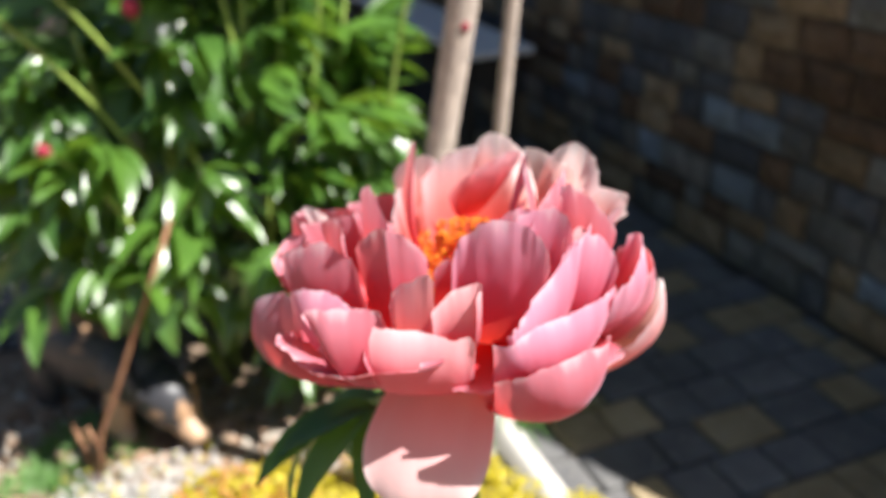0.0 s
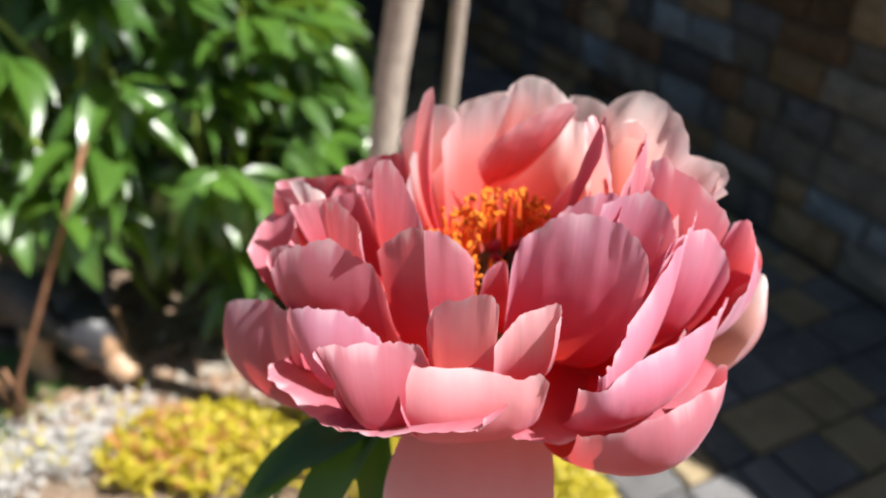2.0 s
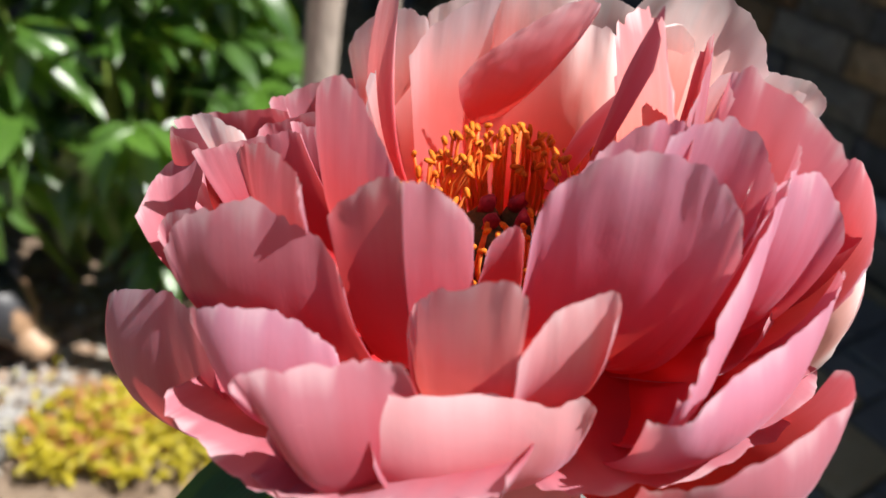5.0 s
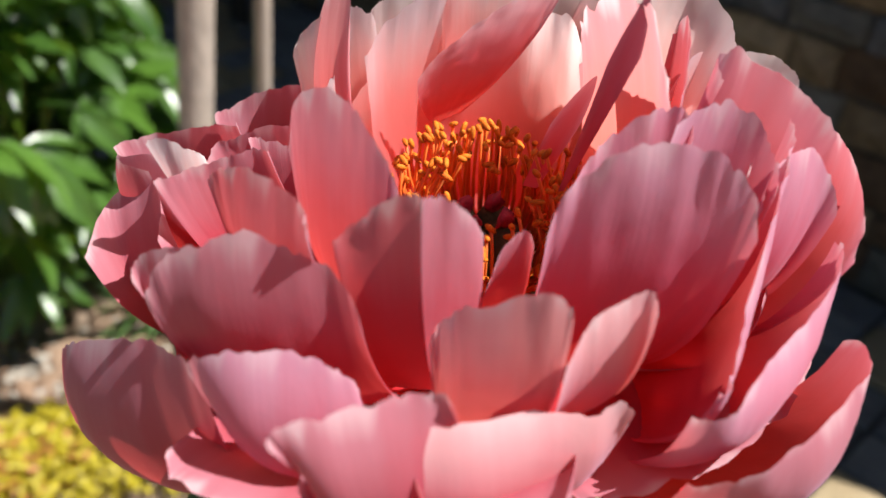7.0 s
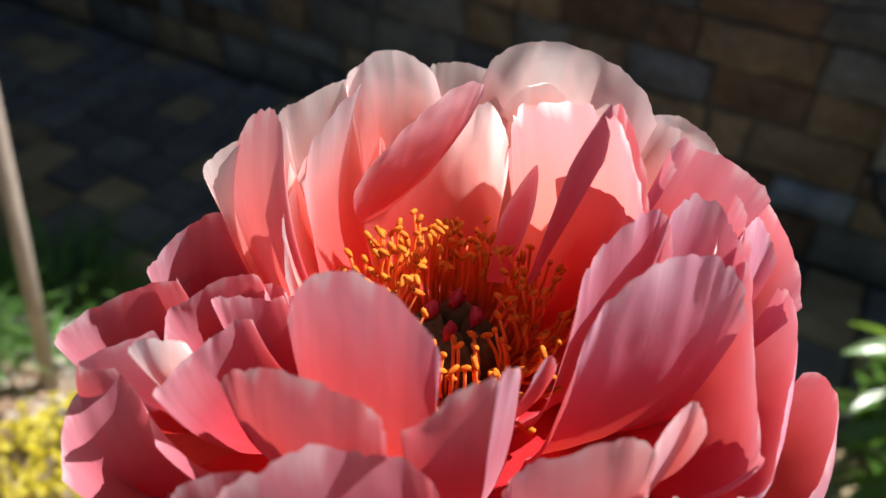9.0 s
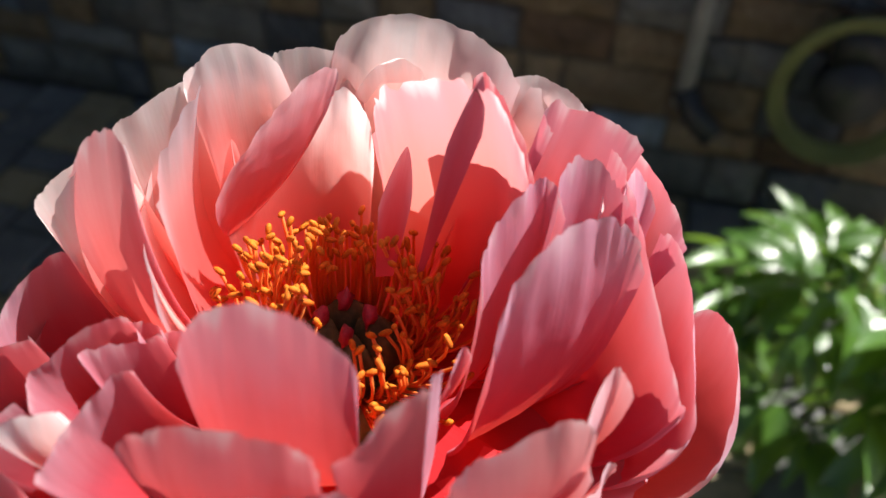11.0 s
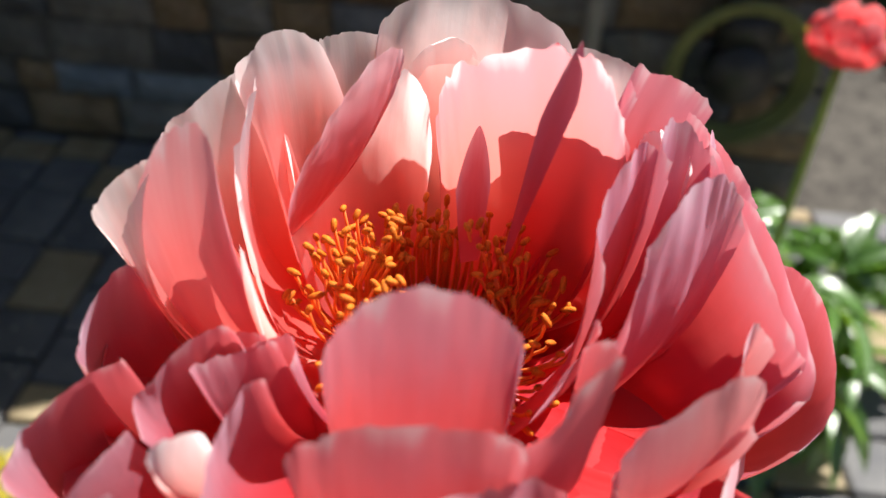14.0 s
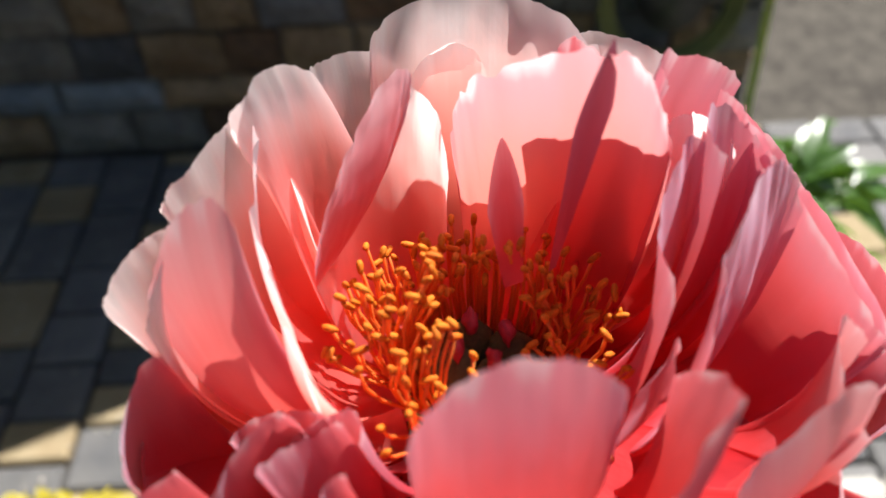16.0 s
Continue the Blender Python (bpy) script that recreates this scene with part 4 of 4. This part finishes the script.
# ---- the rest of the bed ----
def pig_mesh():
    bm = bmesh.new()

    def add(rx, ry, rz, at, turn=0.0, tilt=0.0):
        b = blob(rx, ry, rz, (0, 0, 0), 0.0, 0, 3)
        bmesh.ops.transform(b, matrix=pose(*at, 0, tilt, turn), verts=b.verts)
        me = bpy.data.meshes.new("tmp")
        b.to_mesh(me)
        b.free()
        bm.from_mesh(me)
        bpy.data.meshes.remove(me)

    add(0.135, 0.075, 0.082, (-0.02, 0, 0.145), 0, -4)
    add(0.075, 0.070, 0.078, (-0.11, 0, 0.145))
    add(0.075, 0.062, 0.070, (0.09, 0, 0.13))
    add(0.066, 0.048, 0.052, (0.165, 0, 0.105), 0, 32)
    add(0.036, 0.026, 0.024, (0.215, 0, 0.060), 0, 34)
    add(0.010, 0.024, 0.022, (0.240, 0, 0.044), 0, 34)
    for s in (-1, 1):
        add(0.034, 0.008, 0.026, (0.150, 0.046 * s, 0.150), 25 * s, 40)
        add(0.026, 0.022, 0.070, (0.085, 0.042 * s, 0.065), 0, 6)
        add(0.024, 0.020, 0.022, (0.095, 0.042 * s, 0.016))
        add(0.034, 0.026, 0.072, (-0.125, 0.045 * s, 0.070), 0, -8)
        add(0.024, 0.020, 0.022, (-0.125, 0.045 * s, 0.016))
        add(0.007, 0.006, 0.008, (0.182, 0.040 * s, 0.118))
    tmp = tube(bend((-0.17, 0, 0.18), (-0.215, 0.01, 0.15), 0.02, 5), 0.006, 6)
    me = bpy.data.meshes.new("tmp")
    tmp.to_mesh(me)
    tmp.free()
    bm.from_mesh(me)
    bpy.data.meshes.remove(me)
    return bm


def pig_paint():
    m, nodes, links, b = material("painted_pig", 0.45, 0.5)
    obj = nodes.new("ShaderNodeTexCoord").outputs["Object"]
    big = noise_node(nodes, links, 9.0, 2, obj)
    fine = noise_node(nodes, links, 90, 5, obj)
    col = ramp(nodes, [(0.0, (0.02, 0.021, 0.025)), (0.50, (0.035, 0.035, 0.04)), (0.53, (0.36, 0.22, 0.13)), (0.75, (0.52, 0.36, 0.24))])
    links.new(big.outputs["Fac"], col.inputs[0])
    g = ramp(nodes, [(0.3, (0.75, 0.75, 0.75)), (0.7, (1.2, 1.2, 1.2))])
    links.new(fine.outputs["Fac"], g.inputs[0])
    links.new(mix(nodes, links, col.outputs[0], g.outputs[0], 1.0, "MULTIPLY"), b.inputs["Base Color"])
    bump(nodes, links, b, fine.outputs["Fac"], 0.3, 0.002)
    return m


pig = tagged(new("pig_statue", mesh_of(pig_mesh(), "pig_statue", pig_paint())), "glazed garden pig figure, black patches on tan, standing in the bed", "statue")
pig.location, pig.rotation_euler = (-0.09, 1.40, -0.004), (0, 0, math.atan2(-0.24, 0.17))
fuse = pig.modifiers.new("fuse", "REMESH")
fuse.mode, fuse.voxel_size, fuse.use_smooth_shade = "VOXEL", 0.005, True

twig = thing("dry_twig", (-0.12, 1.19, 0), "bare brown pruned twig standing in the soil", "twig")
part("shoot", tube([(0, 0, -0.01), (0.02, -0.01, 0.10), (0.075, -0.03, 0.22), (0.125, -0.045, 0.33), (0.185, -0.06, 0.465)], [0.0055, 0.005, 0.0045, 0.004, 0.0035], 8), TWIG, twig)
part("shoot", tube([(0.0, 0, -0.005), (-0.006, 0.02, 0.05), (-0.016, 0.03, 0.115)], [0.0045, 0.004, 0.0032], 8), TWIG, twig)
part("shoot", tube([(0.02, -0.006, 0.05), (0.012, 0.0, 0.08), (0.006, 0.004, 0.118)], [0.004, 0.0035, 0.003], 8), TWIG, twig)


def scatter(n, seed, area):
    """n spots inside the ellipses (cx, cy, rx, ry)."""
    r = random.Random(seed)
    for _ in range(n):
        cx, cy, rx, ry = r.choice(area)
        a, q = r.uniform(0, 2 * math.pi), math.sqrt(r.random())
        yield cx + rx * q * math.cos(a), cy + ry * q * math.sin(a), r


def tuft(name, at, n, length, width, spread, mat, label, seed):
    r = random.Random(seed)
    bm = bmesh.new()
    uvl = bm.loops.layers.uv.new("UVMap")
    for k in range(n):
        a, q = r.uniform(0, 360), math.sqrt(r.random())
        m = pose(spread * q * math.cos(radians(a)), spread * q * math.sin(radians(a)), 0, 0, -r.uniform(35, 85) + 20 * q, a + r.uniform(-40, 40))
        leaflet_into(bm, uvl, m, length * r.uniform(0.6, 1.1), width, r.uniform(0.1, 0.6), 0.4, r)
    ob = tagged(new(name, mesh_of(bm, name, mat)), label, "plant", kind="stuff")
    ob.location = at
    return ob


tuft("pink_tuft", (-0.135, 1.29, 0), 520, 0.040, 0.0035, 0.085, GRASS, "tuft of narrow grey-green leaves beside the pig", 2)
tuft("pink_tuft", (-0.21, 1.21, 0), 380, 0.038, 0.0035, 0.06, GRASS, "tuft of narrow grey-green leaves in dry soil", 3)
tuft("grass_tuft", (0.60, 1.16, 0), 160, 0.16, 0.006, 0.05, GRASS, "tuft of upright grass beside the stake", 4)
tuft("grass_tuft", (0.47, 1.22, 0), 160, 0.17, 0.007, 0.06, GRASS, "tuft of upright grass behind the tree", 5)


def carpet(name, n, seed, area, mat, label, size, height):
    bm = bmesh.new()
    uvl = bm.loops.layers.uv.new("UVMap")
    for x, y, r in scatter(n, seed, area):
        a = r.uniform(0, 360)
        z = height * r.uniform(0.1, 1.0)
        m = pose(x, y, z, r.uniform(-30, 30), r.uniform(-50, 15), a)
        leaflet_into(bm, uvl, m, size * r.uniform(0.7, 1.3), size * 0.5, 0.3, 0.4, r)
    return tagged(new(name, mesh_of(bm, name, mat)), label, "plant", kind="stuff")


carpet("golden_sedum", 3200, 6, [(0.20, 0.98, 0.13, 0.08), (0.36, 0.92, 0.13, 0.10), (0.46, 0.78, 0.06, 0.18), (0.555, 0.74, 0.035, 0.10), (0.14, 1.04, 0.08, 0.05), (0.06, 1.04, 0.08, 0.06)], GOLD, "carpet of bright yellow-green sedum along the kerb", 0.017, 0.045)
carpet("rusty_sedum", 230, 7, [(0.06, 1.06, 0.07, 0.05), (0.12, 1.0, 0.08, 0.05)], RUSTY, "patch of reddish sedum shoots", 0.018, 0.05)


def pebbles(name, n, seed, area, mat, label, lo, hi, flat=0.6):
    bm = bmesh.new()
    base = bmesh.new()
    bmesh.ops.create_icosphere(base, subdivisions=1, radius=1)
    co = [v.co.copy() for v in base.verts]
    fs = [[v.index for v in f.verts] for f in base.faces]
    base.free()
    for x, y, r in scatter(n, seed, area):
        s = r.uniform(lo, hi)
        m = pose(x, y, s * flat * 0.5, r.uniform(-25, 25), r.uniform(-25, 25), r.uniform(0, 360)) @ Matrix.Diagonal((s, s * r.uniform(0.5, 0.9), s * flat * r.uniform(0.6, 1.2), 1))
        vs = [bm.verts.new(m @ (c * r.uniform(0.8, 1.15))) for c in co]
        for f in fs:
            bm.faces.new([vs[i] for i in f])
    return tagged(new(name, mesh_of(bm, name, mat, False)), label, "stones", kind="stuff")


pebbles("gravel", 1500, 9, [(-0.05, 1.25, 0.30, 0.22), (0.15, 1.16, 0.25, 0.10), (-0.25, 1.45, 0.2, 0.2), (0.45, 1.0, 0.06, 0.3)], PEBBLE, "loose pale pebbles strewn over the soil", 0.003, 0.010)
pebbles("bark_chips", 900, 10, [(0.12, 1.20, 0.25, 0.12), (-0.1, 1.35, 0.25, 0.2), (0.3, 1.1, 0.2, 0.1)], CHIP, "brown bark chips and dry leaves on the soil", 0.006, 0.022, 0.3)
pebbles("path_grit", 160, 12, [(0.9, 1.2, 0.35, 0.5), (0.8, 0.9, 0.25, 0.2), (1.15, 1.5, 0.1, 0.4)], PEBBLE, "tiny pale grit fallen on the paving", 0.0015, 0.004)
PALE = leafy("pale_bloom", (0.34, 0.33, 0.32), (0.62, 0.60, 0.58), 0.7, 0.2, (0.8, 0.8, 0.75))
carpet("white_bloom", 1000, 14, [(-0.06, 1.15, 0.13, 0.06), (-0.13, 1.10, 0.09, 0.06), (-0.02, 1.10, 0.09, 0.05)], PALE, "mat of tiny white flowers among pebbles", 0.011, 0.035)
carpet("yellow_bloom", 90, 15, [(-0.06, 1.15, 0.13, 0.06), (-0.13, 1.10, 0.09, 0.06)], GOLD, "single yellow flowers in the white mat", 0.012, 0.045)

# ---- bench, hedge and fittings by the wall ----
bench = thing("garden_bench", (1.03, 2.75, 0), "low bench with a white board top beside the wall", "bench")
part("seat", box(0.20, 1.30, 0.022, 0.004, (0, 0, 0.40)), PAINT_WHITE, bench, "white board seat", False)
for sx in (-0.07, 0.07):
    for sy in (-0.55, 0.55):
        part("leg", box(0.035, 0.05, 0.389, 0.003, (sx, sy, 0.1945)), DARK_WOOD_AND_SHADE, bench, "dark wooden leg", False)
part("panel", box(0.02, 1.05, 0.16, 0.002, (0.07, 0, 0.30)), DARK_WOOD_AND_SHADE, bench, "", False)


def hedge(at, size, n, seed, label):
    r = random.Random(seed)
    bm = bmesh.new()
    uvl = bm.loops.layers.uv.new("UVMap")
    for k in range(n):
        p = [r.uniform(-1, 1) for _ in range(3)]
        i = r.randrange(3)
        p[i] = math.copysign(r.uniform(0.7, 1.0), p[i])
        m = pose(p[0] * size[0], p[1] * size[1], (p[2] + 1) * size[2], r.uniform(-70, 70), r.uniform(-70, 70), r.uniform(0, 360))
        leaflet_into(bm, uvl, m, r.uniform(0.05, 0.09), 0.035, 0.3, 0.3, r)
    # solid dark core stands in for the shade between the leaves
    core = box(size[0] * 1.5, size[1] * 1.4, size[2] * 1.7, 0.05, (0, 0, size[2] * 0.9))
    h = thing("hedge", at, label, "hedge")
    part("foliage", bm, HEDGE, h)
    part("inner_shade", core, DARK_WOOD_AND_SHADE, h, "dark box standing in for shade inside the hedge")
    return h


hedge((-0.70, 3.55, 0), (1.0, 0.30, 0.55), 2600, 41, "dark evergreen hedge at the far end of the path")
hedge((2.5, 0.6, 0), (0.3, 2.4, 0.40), 2600, 47, "dark clipped hedge behind the house corner")
hedge((0.55, 3.75, 0), (0.45, 0.30, 0.60), 900, 43, "dark evergreen hedge beside the bench")

HOSE = mottled("hose_green", [(0.3, (0.10, 0.11, 0.035)), (0.7, (0.16, 0.17, 0.05))], 20, 300, 0.5, 0.5, 0.2, 0.0005)
PIPE = mottled("pipe_grey", [(0.3, (0.20, 0.20, 0.20)), (0.7, (0.28, 0.28, 0.28))], 8, 100, 0.45, 0.5, 0.2, 0.0005)
RUBBER = mottled("black_plastic", [(0.3, (0.012, 0.012, 0.013)), (0.7, (0.025, 0.025, 0.026))], 20, 200, 0.5, 0.5, 0.2, 0.0005)
hose = thing("garden_hose", (WALL_X - 0.035, -0.10, 0.27), "coiled green garden hose hanging on a black wall holder", "hose")
for k in range(4):
    rr = 0.095 + 0.006 * k
    part("coil", tube([(-0.008 * (k % 2) - 0.006 * (k // 2), (rr * math.cos(a)), rr * 1.05 * math.sin(a)) for a in (2 * math.pi * i / 32 for i in range(33))], 0.006, 8, None, False), HOSE, hose)
part("holder", box(0.05, 0.09, 0.07, 0.008, (0.012, 0, 0.07), segments=2), RUBBER, hose, "black plastic wall holder")
part("reel", tube([(0.03, 0, 0.0), (-0.02, 0, 0.0)], [0.05, 0.05], 20), RUBBER, hose)
pipe = thing("down_pipe", (WALL_X - 0.03, 0.135, 0), "slim grey drain pipe with a black shoe on the wall", "pipe")
part("pipe", tube([(0, 0.0, 0.20), (0, 0.005, 0.5), (0, 0.01, 0.72)], 0.015, 14), PIPE, pipe)
part("shoe", tube([(0, 0, 0.23), (-0.005, -0.02, 0.19), (-0.03, -0.06, 0.165)], [0.02, 0.021, 0.022], 14), RUBBER, pipe, "black outlet shoe")
part("bracket", box(0.04, 0.05, 0.014, 0.003, (0.012, 0.004, 0.42)), PIPE, pipe)


def side_bloom(owner, at, r, seed):
    """A half-open coral bloom of a few cupped petals."""
    rr = random.Random(seed)
    for k in range(12):
        bm = petal_mesh(k * 51 + rr.uniform(-10, 10), r * (0.95 if k < 6 else 0.6), r * (1.1 if k < 6 else 1.5), r * 1.15, r0=0.004, belly=0.7, cup=0.4, seed=seed + k)
        bmesh.ops.translate(bm, verts=bm.verts, vec=at)
        part("petal", bm, BLOOM_RED, owner)
    bud = bmesh.new()
    uvl = bud.loops.layers.uv.new("UVMap")
    for k in range(5):
        m = Matrix.Translation(at) @ pose(0, 0, -0.002, 0, -10, 72 * k)
        leaflet_into(bud, uvl, m, r * 1.1, r * 0.8, -0.6, 0.3, rr)
    part("sepal", bud, GOLD, owner, "yellow-green sepals")


b2 = Vector(bush2.location)
BLOOM2 = Vector((0.93, -0.10, 0.455))
side_bloom(bush2, BLOOM2 - b2, 0.045, 90)
part("stem", tube(bend((0.0, 0.0, 0.0), BLOOM2 - b2, 0.02, 8), [0.0055] * 9, 8), STEM, bush2)


# ---- the many small pieces, last ----
lay_pavers(pavement, 0.56, WALL_X, -1.0, 2.6, 0.098, 3)
lay_pavers(path_far, -1.1, 0.1, 1.74, 3.2, 0.12, 8, 0.0)
stone_wall(house_wall)
